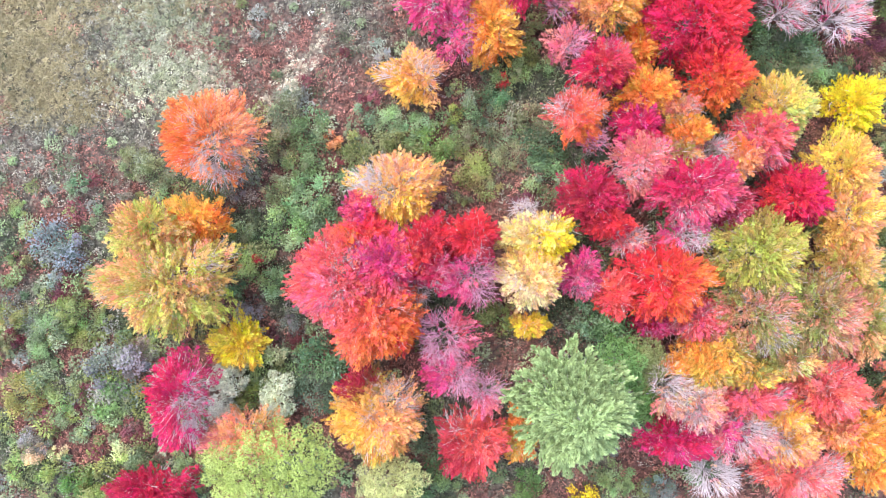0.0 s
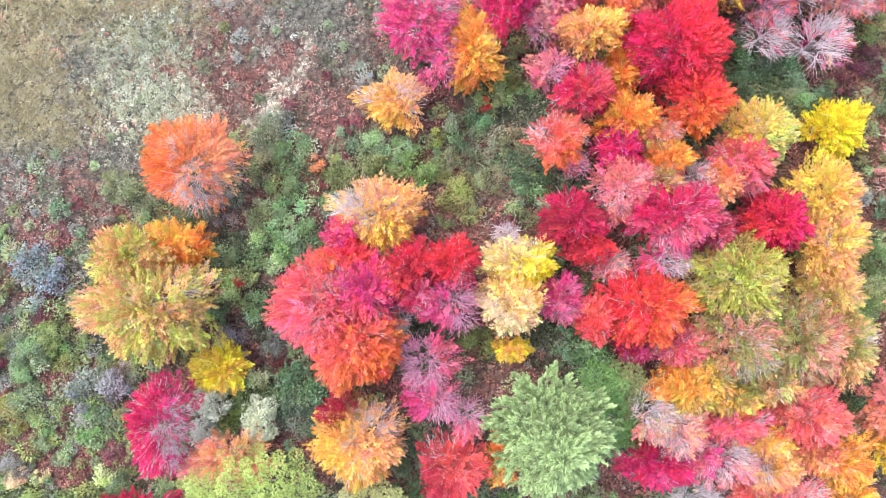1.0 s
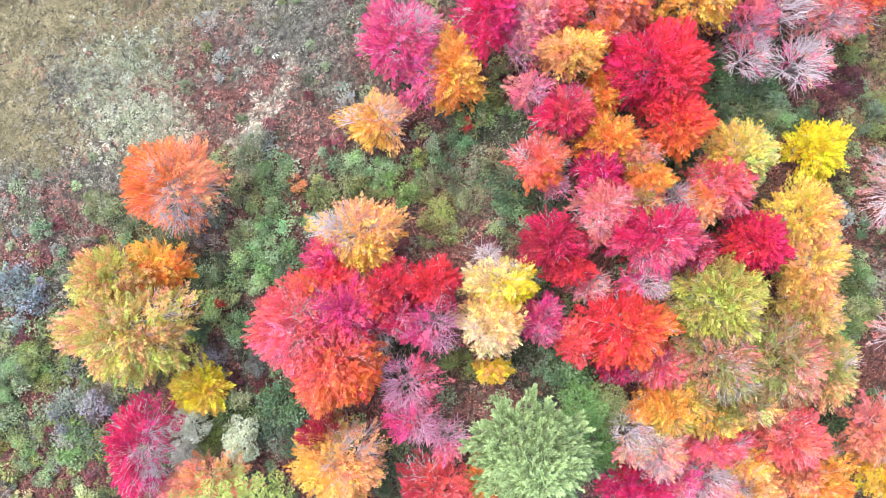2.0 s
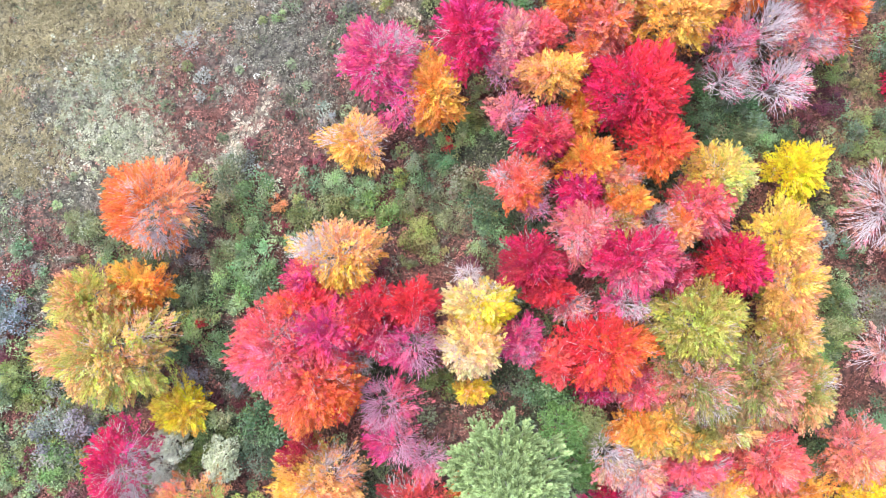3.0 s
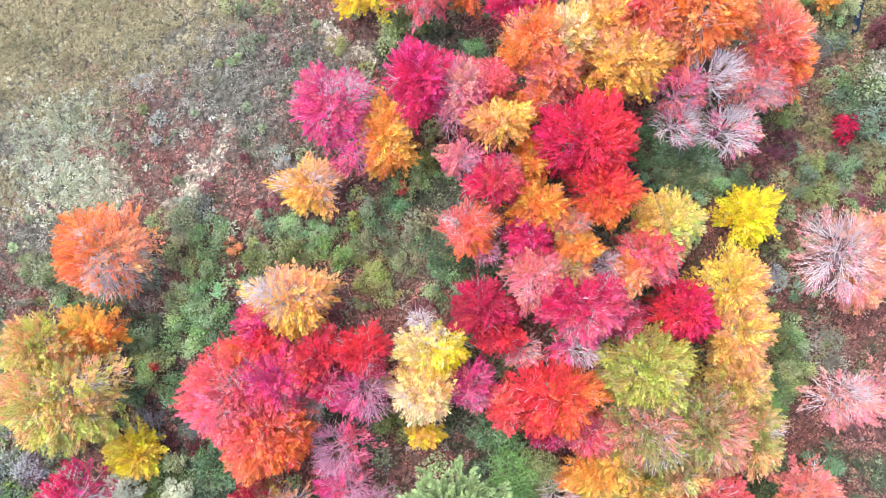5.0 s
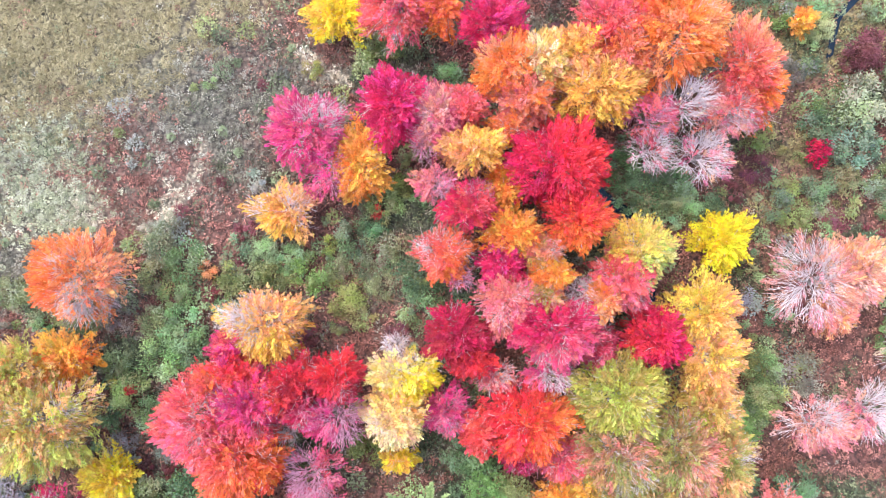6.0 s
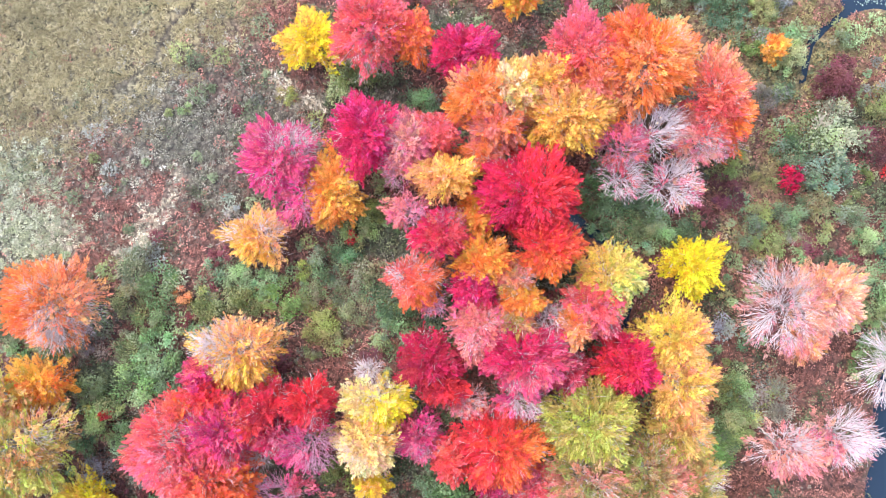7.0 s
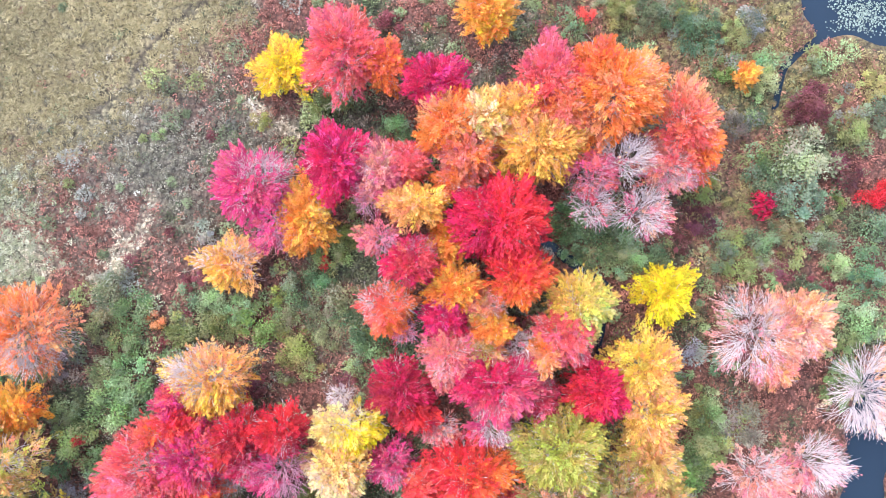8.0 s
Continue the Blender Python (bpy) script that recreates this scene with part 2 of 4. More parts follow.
def growth(x, y):
    """Share of each kind of low growth at a spot."""
    n1, n2, n3 = ripple_noise(x, y, 3.0, 11), ripple_noise(x, y, 2.2, 12), ripple_noise(x, y, 1.3, 13)
    g = {k: np.zeros(np.shape(x)) for k in GROWTH}
    east = 1 / (1 + np.exp(np.clip(-(x - 25) / 3, -50, 50)))
    g["red"] = np.clip(0.6 + 0.7 * n1, 0.05, 2)
    g["green"] = np.clip(0.36 - 0.6 * n1 + 0.4 * n3, 0.03, 2)
    g["grey"] = np.clip(0.4 + 0.5 * n2, 0, 1) * (1 - 0.6 * east)
    g["rust"] = np.clip(0.1 + 0.5 * n3, 0, 1) * (0.5 + 1.2 * east)
    g["red"] = g["red"] + 0.3 * east
    for k in ("red", "green", "grey", "rust"):
        g[k] = 1.8 * g[k] ** 3
    meadow = np.clip(1.6 * (hump(x, y, -35.5, 18, 6, 6.5) + hump(x, y, -30.0, 12.6, 3.6, 2.8) + hump(x, y, -19, 30, 10, 7.5) + hump(x, y, -28, 30, 12, 9) + 0.7 * hump(x, y, -9, 34, 7, 5)) - 0.35 + 0.2 * n2 + 0.15 * n3, 0, 1)
    for k in ("red", "green", "grey", "rust"):
        g[k] = g[k] * (1 - 0.8 * meadow)
    g["grass"] = 5 * meadow
    g["grey"] = g["grey"] + 4 * hump(x, y, -28.7, 16.2, 2.3, 3.2) + 2.5 * hump(x, y, -32, 8, 5, 2.5) + 2.5 * hump(x, y, -8.5, 22, 5, 6) + 2 * hump(x, y, -8, 25, 7, 4) + 2.0 * hump(x, y, -25, 10, 6, 4) + 2.0 * hump(x, y, -14, 21, 8, 3)
    g["lichen"] = 5 * (hump(x, y, -22.6, 16, 3.6, 4.2) + hump(x, y, -20.4, 13.2, 2.2, 1.8)) * np.clip(0.8 + 0.7 * n3, 0, 1.5)
    g["red"] = g["red"] + 6 * hump(x, y, -15.8, 16.5, 3.8, 4.0) * np.clip(0.5 + 1.1 * n3, 0, 1.7) + 2.0 * hump(x, y, -9.5, 13, 4, 3.5) + 2.0 * hump(x, y, -4, 28.5, 4, 2.5) + 1.5 * hump(x, y, 31, 9, 4, 4) + 2.5 * hump(x, y, -28.5, 6.8, 3, 1.6) + 2.2 * hump(x, y, 2.5, 4.5, 4, 3) + 1.5 * hump(x, y, 42, 3, 5, 5)
    trail = np.minimum(along(x, y, (-9.6, 18.6), (-10.2, 16.6), (-12.0, 14.4), (-12.8, 12.8)), along(x, y, (-1.6, 26.4), (0.0, 25.0), (1.6, 24.4)))
    g["sand"] = 9 * np.exp(-((trail + 0.4 * n3) / 0.55) ** 2) * np.clip(0.9 + 0.8 * n2, 0.15, 1.4) + 7 * hump(x, y, -18.8, 13.4, 1.3, 0.8) + 4 * hump(x, y, -20.8, 12.4, 0.8, 0.8) + 4 * hump(x, y, -14.2, 12.2, 0.7, 0.9)
    g["grass"] = g["grass"] * (1 - 0.9 * np.exp(-(game_trail(x, y) / 0.2) ** 2))
    g["sedge"] = 4 * (hump(x, y, 47.5, 28.6, 5, 3) + hump(x, y, 40.0, 32.5, 3.5, 2.5) + 0.6 * hump(x, y, 38, 18, 2.5, 5) + 0.5 * hump(x, y, 38, 31, 9, 5))
    return g


# ---- ground and water ----
def spread(lo, hi, step, far):
    near = np.arange(lo, hi + step, step)
    out = step * 1.35 ** np.arange(1, 30)
    out = np.cumsum(out)
    out = out[out < far]
    return np.concatenate(((lo - out)[::-1], near, hi + out))


gx, gy = spread(-42, 60, 0.40, 2500), spread(-26, 44, 0.40, 2500)
mx, my = np.meshgrid(gx, gy)
shares = growth(mx, my)
total = sum(shares.values()) + 1e-6
soil = np.array((0.075, 0.047, 0.040))
wash = sum(shares[k][..., None] * np.array(PALETTE[k][0]) for k in GROWTH) / total[..., None]
cover = np.clip((shares["grass"] + shares["sand"] + 0.5 * shares["lichen"] + 0.4 * shares["sedge"]) / total, 0, 1)[..., None]
wash = soil * 0.2 * (1 - cover) + wash * (0.62 + 0.28 * cover)
trod = 0.8 * np.exp(-(game_trail(mx, my) / 0.2) ** 2)[..., None] * (hump(mx, my, -12, 30, 10, 8) > 0.1)[..., None]
wash = wash * (1 - trod) + np.array((0.085, 0.065, 0.048)) * trod
height = land(mx, my)
idx = np.arange(mx.size).reshape(mx.shape)
cells = np.stack((idx[:-1, :-1], idx[:-1, 1:], idx[1:, 1:], idx[1:, :-1]), -1).reshape(-1, 4)
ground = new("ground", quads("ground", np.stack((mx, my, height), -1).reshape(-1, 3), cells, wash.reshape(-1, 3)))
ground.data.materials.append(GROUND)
tagged(ground, "peaty brown bog ground with dry tan grass and pale lichen", "ground", kind="structure")

wx, wy = np.meshgrid(np.linspace(16, 66, 26), np.linspace(-16, 48, 33))
idx = np.arange(wx.size).reshape(wx.shape)
cells = np.stack((idx[:-1, :-1], idx[:-1, 1:], idx[1:, 1:], idx[1:, :-1]), -1).reshape(-1, 4)
water = new("water", quads("water", np.stack((wx, wy, np.full(wx.shape, -0.36)), -1).reshape(-1, 3), cells))
water.data.materials.append(WATER)
tagged(water, "still dark blue bog water of pond and creek", "water", kind="structure")


# ---- trees ----
def blend(main, second, w):
    a, b = np.array(TINT[main]), np.array(TINT[second])
    return a * (1 - w[:, None]) + b * w[:, None]


made = {"trees": 0}


def maple(x, y, top, rx, ry, main, second, side, bare, bare_side, ragged=1.0):
    """An autumn maple: trunk, rising limbs, fine twigs and a crown of leaf sprays; side and bare_side are compass-like degrees
    (0 along x, 90 along y) towards which the second colour and the leafless twigs lie."""
    made["trees"] += 1
    rng = np.random.default_rng(100 + made["trees"])
    leafless = bare >= 0.9
    rx, ry = (rx, ry) if bare >= 0.8 else (rx * 1.07, ry * 1.07)
    rosy = main in ("magenta", "rose") and 0.4 <= bare < 0.8
    name = "bare_tree" if leafless else "maple_tree"
    if leafless:
        label = "leafless tree with pale " + ("lilac-grey" if main != "cream" else "silver-grey") + " spreading twigs"
    else:
        label = words(main) + " autumn maple" + (" tinged " + words(second) if second != main else " among shrubs")
        label += ", half bare, pale twigs" if bare >= 0.35 else ", full leafy crown"
    z0 = float(land(np.array(x), np.array(y)))
    tree = tagged(new(name), label, "tree", "autumn trees of the bog")
    tree.location = (x, y, z0 - 0.05)
    zc, fork = 0.56 * top, np.array((0, 0, 0.24 * top))
    p1, p2, p3 = rng.uniform(0, 6.28, 3)

    def dome(a, s, drop=0.0):
        lobe = 1 + ragged * (0.10 * np.sin(3 * a + p1) + 0.09 * np.sin(5 * a + p2) + 0.06 * np.sin(9 * a + p3))
        z = zc + (top - zc) * np.sqrt(np.clip(1 - np.clip(s, 0, 1) ** 2.1, 0, 1)) - drop
        return np.stack((rx * s * lobe * np.cos(a), ry * s * lobe * np.sin(a), z), -1)

    # limbs
    k = int(np.clip(4 + rx * ry * 0.6, 5, 11))
    i = np.arange(k)
    la, ls = i * 2.39996 + p1, np.sqrt((i + 0.5) / k) * 0.9
    node = fork + (0.42 if bare >= 0.4 else 0.55) * (dome(la, ls) - fork)
    thick = 0.022 * top ** 0.9
    lean = rng.normal(size=2) * 0.12
    base = np.array((0, 0, -0.15))
    mid = np.array((lean[0] * 0.5, lean[1] * 0.5, fork[2] * 0.5))
    head = np.array((0, 0, fork[2] * 1.08))
    trunk = part("trunk", tubes("trunk", [[base, base + np.array((0, 0, 0.3)), mid, head]], [[thick * 1.7, thick * 1.2, thick, thick * 0.8]], 8), BARK, tree)
    for j in range(k):
        arc = bend(fork[None], node[j:j + 1], 0.12 * top, rng, 0.06)[0]
        ext = node[j] + 0.35 * (node[j] - arc[1]) + np.array((0, 0, 0.05))
        part("limb", tubes("limb", [[arc[0], arc[1], node[j], ext]], [[thick * 0.62, thick * 0.45, thick * 0.3, thick * 0.16]], 5), BARK, trunk)

    # sprays: shoots that sweep up and outward from the middle of the tree
    tips = int((15 if bare >= 0.5 else 34) * (rx * ry) ** 0.95 + 24)
    j = np.arange(tips)
    a = j * 2.39996 + rng.normal(size=tips) * 0.16
    s = np.sqrt((j + 0.5) / tips) * rng.uniform(0.84, 1.07, tips)
    tip = dome(a, s, rng.uniform(0, 0.10, tips) * top)
    skirt = tips // 4
    a2, s2 = rng.uniform(0, 6.28, skirt), rng.uniform(0.72, 1.0, skirt)
    a, s = np.concatenate((a, a2)), np.concatenate((s, s2))
    tip = np.concatenate((tip, dome(a2, s2, rng.uniform(0.08, 0.26, skirt) * top)))
    k2 = len(tip)
    spread_out = 2.2 if bare >= 0.4 else 1.7
    near = np.argmin(((tip[:, None, :2] - node[None, :, :2] * spread_out) ** 2).sum(-1), 1)
    sag = np.sqrt(((tip[:, :2] - node[near][:, :2] * spread_out) ** 2).sum(-1)) / np.sqrt(rx * ry / k)
    tip[:, 2] -= 0.30 * np.clip(sag, 0, 1.3) ** 2
    reach = np.stack((np.cos(a) * (0.22 + 1.0 * s), np.sin(a) * (0.22 + 1.0 * s), 1.0 - 0.5 * s), -1)
    out = unit(reach + rng.normal(size=tip.shape) * 0.20)
    across = unit(np.cross(out, np.array((0, 0, 1.0))))
    long = rng.uniform(0.75, 1.25, k2) * np.clip(0.75 + 0.06 * (rx + ry), 0.8, 1.2)

    # where leaves are gone
    patch = np.sin(a * 2 + p2 + 3 * s) * 0.25 + rng.normal(size=k2) * 0.22
    loss = bare * (0.85 + 0.85 * np.cos(a - radians(bare_side)) * np.minimum(1, s * 1.6) + 0.75 * (1 - s)) if bare < 0.85 else np.full(k2, bare)
    gone = loss + patch * (bare > 0) > 0.52
    m = max(k * 2, tips // 8)
    pick = rng.choice(k2, m, replace=False)
    bough_end = node[near[pick]] + 0.5 * (tip[pick] - node[near[pick]])
    arcs = [bend(node[near[pick]], bough_end, 0.10, rng)]
    rad = [np.tile((0.038, 0.032, 0.024), (m, 1))]
    root = bough_end[np.argmin(((tip[:, None] - (bough_end + 0.6 * (tip[pick] - bough_end))[None]) ** 2).sum(-1), 1)]
    root = np.where(gone[:, None], node[near] + 0.25 * (tip - node[near]), root)
    shown = gone | (rng.random(k2) < 0.12 + 0.3 * bare)
    arcs.append(bend(root[shown], (tip + out * np.where(gone, 0.25, -0.05)[:, None])[shown], 0.10, rng, 0.07))
    rad.append(np.tile((0.024, 0.018, 0.010), (shown.sum(), 1)))
    if gone.any():
        r, t, o, w = root[gone], tip[gone], out[gone], across[gone]
        for fork_at, turn in ((0.2, -0.65), (0.35, 0.6), (0.55, -0.35), (0.62, 0.3)):
            f = fork_at + rng.uniform(-0.08, 0.08, (len(r), 1))
            b0 = r + f * (t - r) + np.array((0, 0, 0.07))
            b1 = t + w * (turn + rng.normal(size=(len(r), 1)) * 0.16) + o * rng.uniform(-0.15, 0.4, (len(r), 1)) + rng.normal(size=t.shape) * 0.08
            arcs.append(bend(b0, b1, 0.06, rng, 0.05))
            rad.append(np.tile((0.015, 0.012, 0.008), (len(r), 1)))
    part("branchwork", tubes("branchwork", np.concatenate(arcs), np.concatenate(rad), 3), PINK_TWIG if rosy else TWIG, tree, "rosy pink twigs" if rosy else "pale lilac-grey twigs")["kind"] = "stuff"

    # leaves: narrow tongues along each spray, with a looser filling beneath
    per = np.where(gone, rng.integers(6, 17, k2) if bare < 0.6 else rng.integers(0, 6, k2), rng.integers(42, 56, k2))
    if leafless:
        per = np.where(rng.random(k2) < 0.06, 3, 0)
    src = np.repeat(np.arange(k2), per)
    if len(src):
        n = len(src)
        u = np.where(gone[src], rng.uniform(0.62, 1.0, n), rng.beta(1.5, 1.2, n))
        hand = np.where(rng.random(n) < 0.5, -1.0, 1.0)
        wide = 0.24 * np.sin(np.pi * np.clip(u, 0.02, 0.985) ** 0.8) ** 0.9 + 0.015
        c = tip[src] + out[src] * ((u * 1.35 - 0.95) * long[src])[:, None] + across[src] * (hand * wide * rng.uniform(0.1, 1.0, n))[:, None] + rng.normal(size=(n, 3)) * np.array((0.03, 0.03, 0.06))
        d = out[src] + across[src] * (hand * rng.uniform(0.1, 0.7, n))[:, None] + rng.normal(size=(n, 3)) * 0.12
        if side is None:
            w = 0.32 + 0.34 * np.sin(near * 1.9 + p3) + rng.normal(size=k2) * 0.36
        else:
            w = 0.3 + 0.7 * s * np.cos(a - radians(side)) + rng.normal(size=k2) * 0.24
        tone = rng.uniform(0.58, 1.28, k2)[:, None] * (1 + rng.uniform(-1, 1, (k2, 3)) * np.array((0.05, 0.26, 0.24)))
        inner = np.repeat(np.flatnonzero(~gone), 3)
        src = np.concatenate((src, inner))
        c = np.concatenate((c, tip[inner] - out[inner] * rng.uniform(0.35, 0.9, (len(inner), 1)) + rng.normal(size=(len(inner), 3)) * 0.22 - np.array((0, 0, 0.15))))
        d = np.concatenate((d, out[inner] + rng.normal(size=(len(inner), 3)) * np.array((0.6, 0.6, 0.2))))
        tint = blend(main, second, np.clip(w, 0, 1))[src] * tone[src] * rng.uniform(0.93, 1.06, (len(src), 1))
        size = rng.uniform(0.14, 0.235, len(src)) * np.where(np.arange(len(src)) < n, 1.0, 2.0)
        part("crown", leaves("crown", c, d, size, np.clip(tint, 0, 0.92), rng, width=0.42, up=1.5), LEAF, tree, words(main) + " leaves" if not leafless else "last few leaves")
    return tree


def pine(x, y, top, reach):
    """A white pine seen as tiers of plumed boughs round a straight trunk."""
    rng = np.random.default_rng(7)
    tree = tagged(new("pine_tree"), "tall light green pine with feathery tiered boughs", "tree", "evergreens of the bog")
    tree.location = (x, y, float(land(np.array(x), np.array(y))) - 0.05)
    trunk = part("trunk", tubes("trunk", [[(0, 0, -0.2), (0, 0, 0.4), (0.05, 0, top * 0.5), (0, 0, top - 0.3)]], [[0.34, 0.25, 0.17, 0.03]], 9), BARK, tree)
    c, d, tints = [], [], []
    for tier in range(13):
        f = tier / 12
        z = top * (0.97 - 0.52 * f)
        length = reach * (0.12 + 0.80 * f ** 0.75)
        count = 6 + tier // 2
        for b in range(count):
            a = b * 2 * np.pi / count + tier * 2.1 + rng.normal() * 0.16
            ln = length * rng.uniform(0.80, 1.08) * (1 + 0.10 * np.sin(3 * a + 1.0) + 0.06 * np.sin(5 * a))
            shade = rng.uniform(0.78, 1.18)
            rise = 0.34 * ln * (1 - 0.4 * f)
            flat, side = np.array((np.cos(a), np.sin(a), 0)), np.array((-np.sin(a), np.cos(a), 0))
            p0, p1, p2 = np.array((0, 0, z)), flat * ln * 0.5 + np.array((0, 0, z + rise * 0.3)), flat * ln + np.array((0, 0, z + rise))
            part("bough", tubes("bough", [[p0, p1, p2]], [[0.05, 0.035, 0.015]], 4), BARK, trunk)
            # side shoots: short plumes that point outward and up
            for k in range(int(5 + ln * 4.6)):
                t = rng.uniform(0.25, 1.0) if k > 1 else 1.0
                q0 = p0 + (p1 - p0) * t * 2 if t < 0.5 else p1 + (p2 - p1) * (t - 0.5) * 2
                sway = rng.normal() * 0.8 if k > 0 else 0.0
                q0 = q0 + side * sway * 0.25 * ln * rng.uniform(0.3, 1.0)
                way = unit(flat + side * sway * 0.8 + np.array((0, 0, 0.55)))
                plume = rng.uniform(0.5, 0.9)
                n = 54
                u = rng.uniform(0, 1, (n, 1))
                spray = unit(way * 1.0 + rng.normal(size=(n, 3)) * 0.5)
                c.append(q0 + way * plume * u + spray * (0.18 - 0.10 * u) + np.array((0, 0, 0.05)))
                d.append(spray)
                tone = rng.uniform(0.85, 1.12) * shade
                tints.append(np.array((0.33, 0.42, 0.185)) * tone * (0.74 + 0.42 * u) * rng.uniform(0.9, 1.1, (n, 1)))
    for k in range(26):
        a, lift = k * 2.39996, rng.uniform(0.5, 1.3)
        way = unit(np.array((np.cos(a), np.sin(a), lift)))
        u = rng.uniform(0, 1, (54, 1))
        spray = unit(way + rng.normal(size=(54, 3)) * 0.5)
        c.append(np.array((0, 0, top * 0.97 - 0.2 + 0.02 * k)) + way * 0.75 * u + spray * (0.18 - 0.10 * u))
        d.append(spray)
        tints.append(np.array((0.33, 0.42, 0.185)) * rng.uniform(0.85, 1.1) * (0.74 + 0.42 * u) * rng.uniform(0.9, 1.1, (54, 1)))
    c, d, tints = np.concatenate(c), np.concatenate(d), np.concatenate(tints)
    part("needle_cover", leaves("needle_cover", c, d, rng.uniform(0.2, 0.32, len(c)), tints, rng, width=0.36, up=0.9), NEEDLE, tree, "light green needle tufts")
    return tree


def broadleaf(x, y, top, rx, ry, colour):
    """A green broadleaf with a billowing crown of round leaf masses."""
    rng = np.random.default_rng(int(abs(x * 7 + y * 13)) + 3)
    tree = tagged(new("broadleaf_tree"), words(colour) + " leafy tree with a billowing rounded crown", "tree", "green trees of the bog")
    tree.location = (x, y, float(land(np.array(x), np.array(y))) - 0.05)
    trunk = part("trunk", tubes("trunk", [[(0, 0, -0.2), (0, 0, 0.3), (0.08, 0.05, top * 0.25), (0, 0, top * 0.5)]], [[0.26, 0.19, 0.15, 0.09]], 8), BARK, tree)
    k = int(5.5 * rx * ry ** 0.9) + 9
    i = np.arange(k)
    a, s = i * 2.39996, np.sqrt((i + 0.5) / k)
    ball = np.stack((rx * s * np.cos(a), ry * s * np.sin(a), top * 0.45 + top * 0.48 * np.sqrt(1 - s ** 2.4 * 0.97)), -1) * rng.uniform(0.86, 1.02, (k, 1))
    size = rng.uniform(0.40, 0.78, k)
    hub = np.tile(np.array((0, 0, top * 0.33)), (k, 1))
    for j in range(0, k, max(1, k // 9)):
        part("limb", tubes("limb", bend(hub[j:j + 1], ball[j:j + 1] * 0.9, 0.2, rng), [[0.09, 0.05, 0.02]], 5), BARK, trunk)
    part("branchwork", tubes("branchwork", bend(ball * 0.6 + hub * 0.4, ball, 0.1, rng), np.tile((0.03, 0.02, 0.01), (k, 1)), 3), STEM, tree)
    n = 240
    src = np.repeat(i, n)
    v = unit(rng.normal(size=(k * n, 3)) + np.array((0, 0, 0.35)))
    c = ball[src] + v * size[src, None] * np.array((1, 1, 0.75)) * rng.uniform(0.75, 1.05, (k * n, 1))
    tint = np.array(TINT[colour]) * (rng.uniform(0.78, 1.15, k)[src] * rng.uniform(0.8, 1.15, k * n))[:, None]
    part("crown", leaves("crown", c, v * np.array((1, 1, 0.3)) + rng.normal(size=v.shape) * 0.5, rng.uniform(0.10, 0.18, k * n), tint, rng, width=0.7, face=v), LEAF, tree)
    return tree


maple(-17.35, 8.35, 7.5, 3.45, 3.30, "vermilion", "peach", 10, .36, -50, ragged=0.5)
maple(-18.88, 2.08, 5.8, 2.42, 1.90, "gold", "orange", None, 0, 0)
maple(-21.80, 1.45, 8.2, 2.80, 2.10, "lemon", "peach", None, .0, 0)
maple(-20.00, -2.60, 9.4, 4.75, 3.35, "lemon", "peach", None, .12, 100)
maple(-15.82, -7.34, 4.2, 2.15, 1.85, "sunny", "yellow", None, 0, 0)
maple(-19.25, -10.97, 9.0, 1.95, 3.60, "crimson", "magenta", 0, .36, -10)
maple(-14.52, -14.02, 7.5, 3.08, 1.90, "peach", "salmon", 225, .1, 200)
maple(-22.30, -18.52, 5.0, 3.18, 1.71, "crimson", "dark_red", None, .05, 0)
maple(-6.11, -10.56, 6.0, 1.81, 1.81, "dark_red", "olive", -30, .1, 0)
maple(-4.98, -12.73, 7.0, 3.34, 2.86, "gold", "peach", 30, .26, 30)
maple(2.14, -14.61, 7.0, 2.47, 2.47, "coral", "dark_red", 200, .15, 90)
maple(3.29, -10.92, 6.5, 1.40, 1.60, "rose", "salmon", 0, .68, 90)
maple(0.25, -6.70, 6.5, 2.40, 2.40, "rose", "dark_red", None, .78, 180)
maple(0.67, -9.44, 6.5, 2.08, 1.68, "rose", "magenta", 180, .62, 0)
maple(-7.45, -2.25, 8.8, 3.55, 3.65, "coral", "rose", None, .30, 20, ragged=0.5)
maple(-5.20, -4.95, 8.8, 3.25, 3.20, "coral", "orange", -45, .12, 100)
maple(-4.26, -1.20, 8.8, 2.70, 2.60, "magenta", "coral", None, .15, 240)
maple(-3.50, 4.60, 6.6, 3.20, 2.70, "gold", "peach", 80, .45, 150)
maple(-6.05, 2.77, 6.8, 1.36, 1.75, "magenta", "coral", None, .1, 0)
maple(-5.49, 1.21, 7.5, 1.82, 1.34, "scarlet", "coral", None, .05, 0)
maple(-0.91, 0.66, 8.0, 1.81, 1.88, "dark_red", "scarlet", None, .05, 0)
maple(1.99, 0.87, 7.6, 2.13, 1.74, "scarlet", "dark_red", -60, .1, 0)
maple(2.00, -2.12, 7.5, 2.29, 2.29, "magenta", "rose", None, .6, 0)
maple(-1.88, -3.16, 5.5, 1.05, 1.46, "rose", "rose", None, .9, 0)
maple(7.16, 0.88, 7.0, 2.70, 1.80, "yellow", "cream", 150, .16, 130)
maple(6.48, -2.12, 7.6, 2.45, 2.17, "cream", "gold", 60, .2, 250)
maple(6.75, -5.84, 4.5, 1.45, 0.85, "gold", "yellow", None, .05, 0)
maple(10.35, -1.95, 6.0, 1.75, 1.70, "magenta", "rose", None, .48, -60)
maple(11.08, 4.03, 6.8, 2.39, 2.07, "dark_red", "crimson", None, .05, 0)
maple(12.25, 1.94, 6.6, 1.84, 1.20, "scarlet", "dark_red", None, .05, 0)
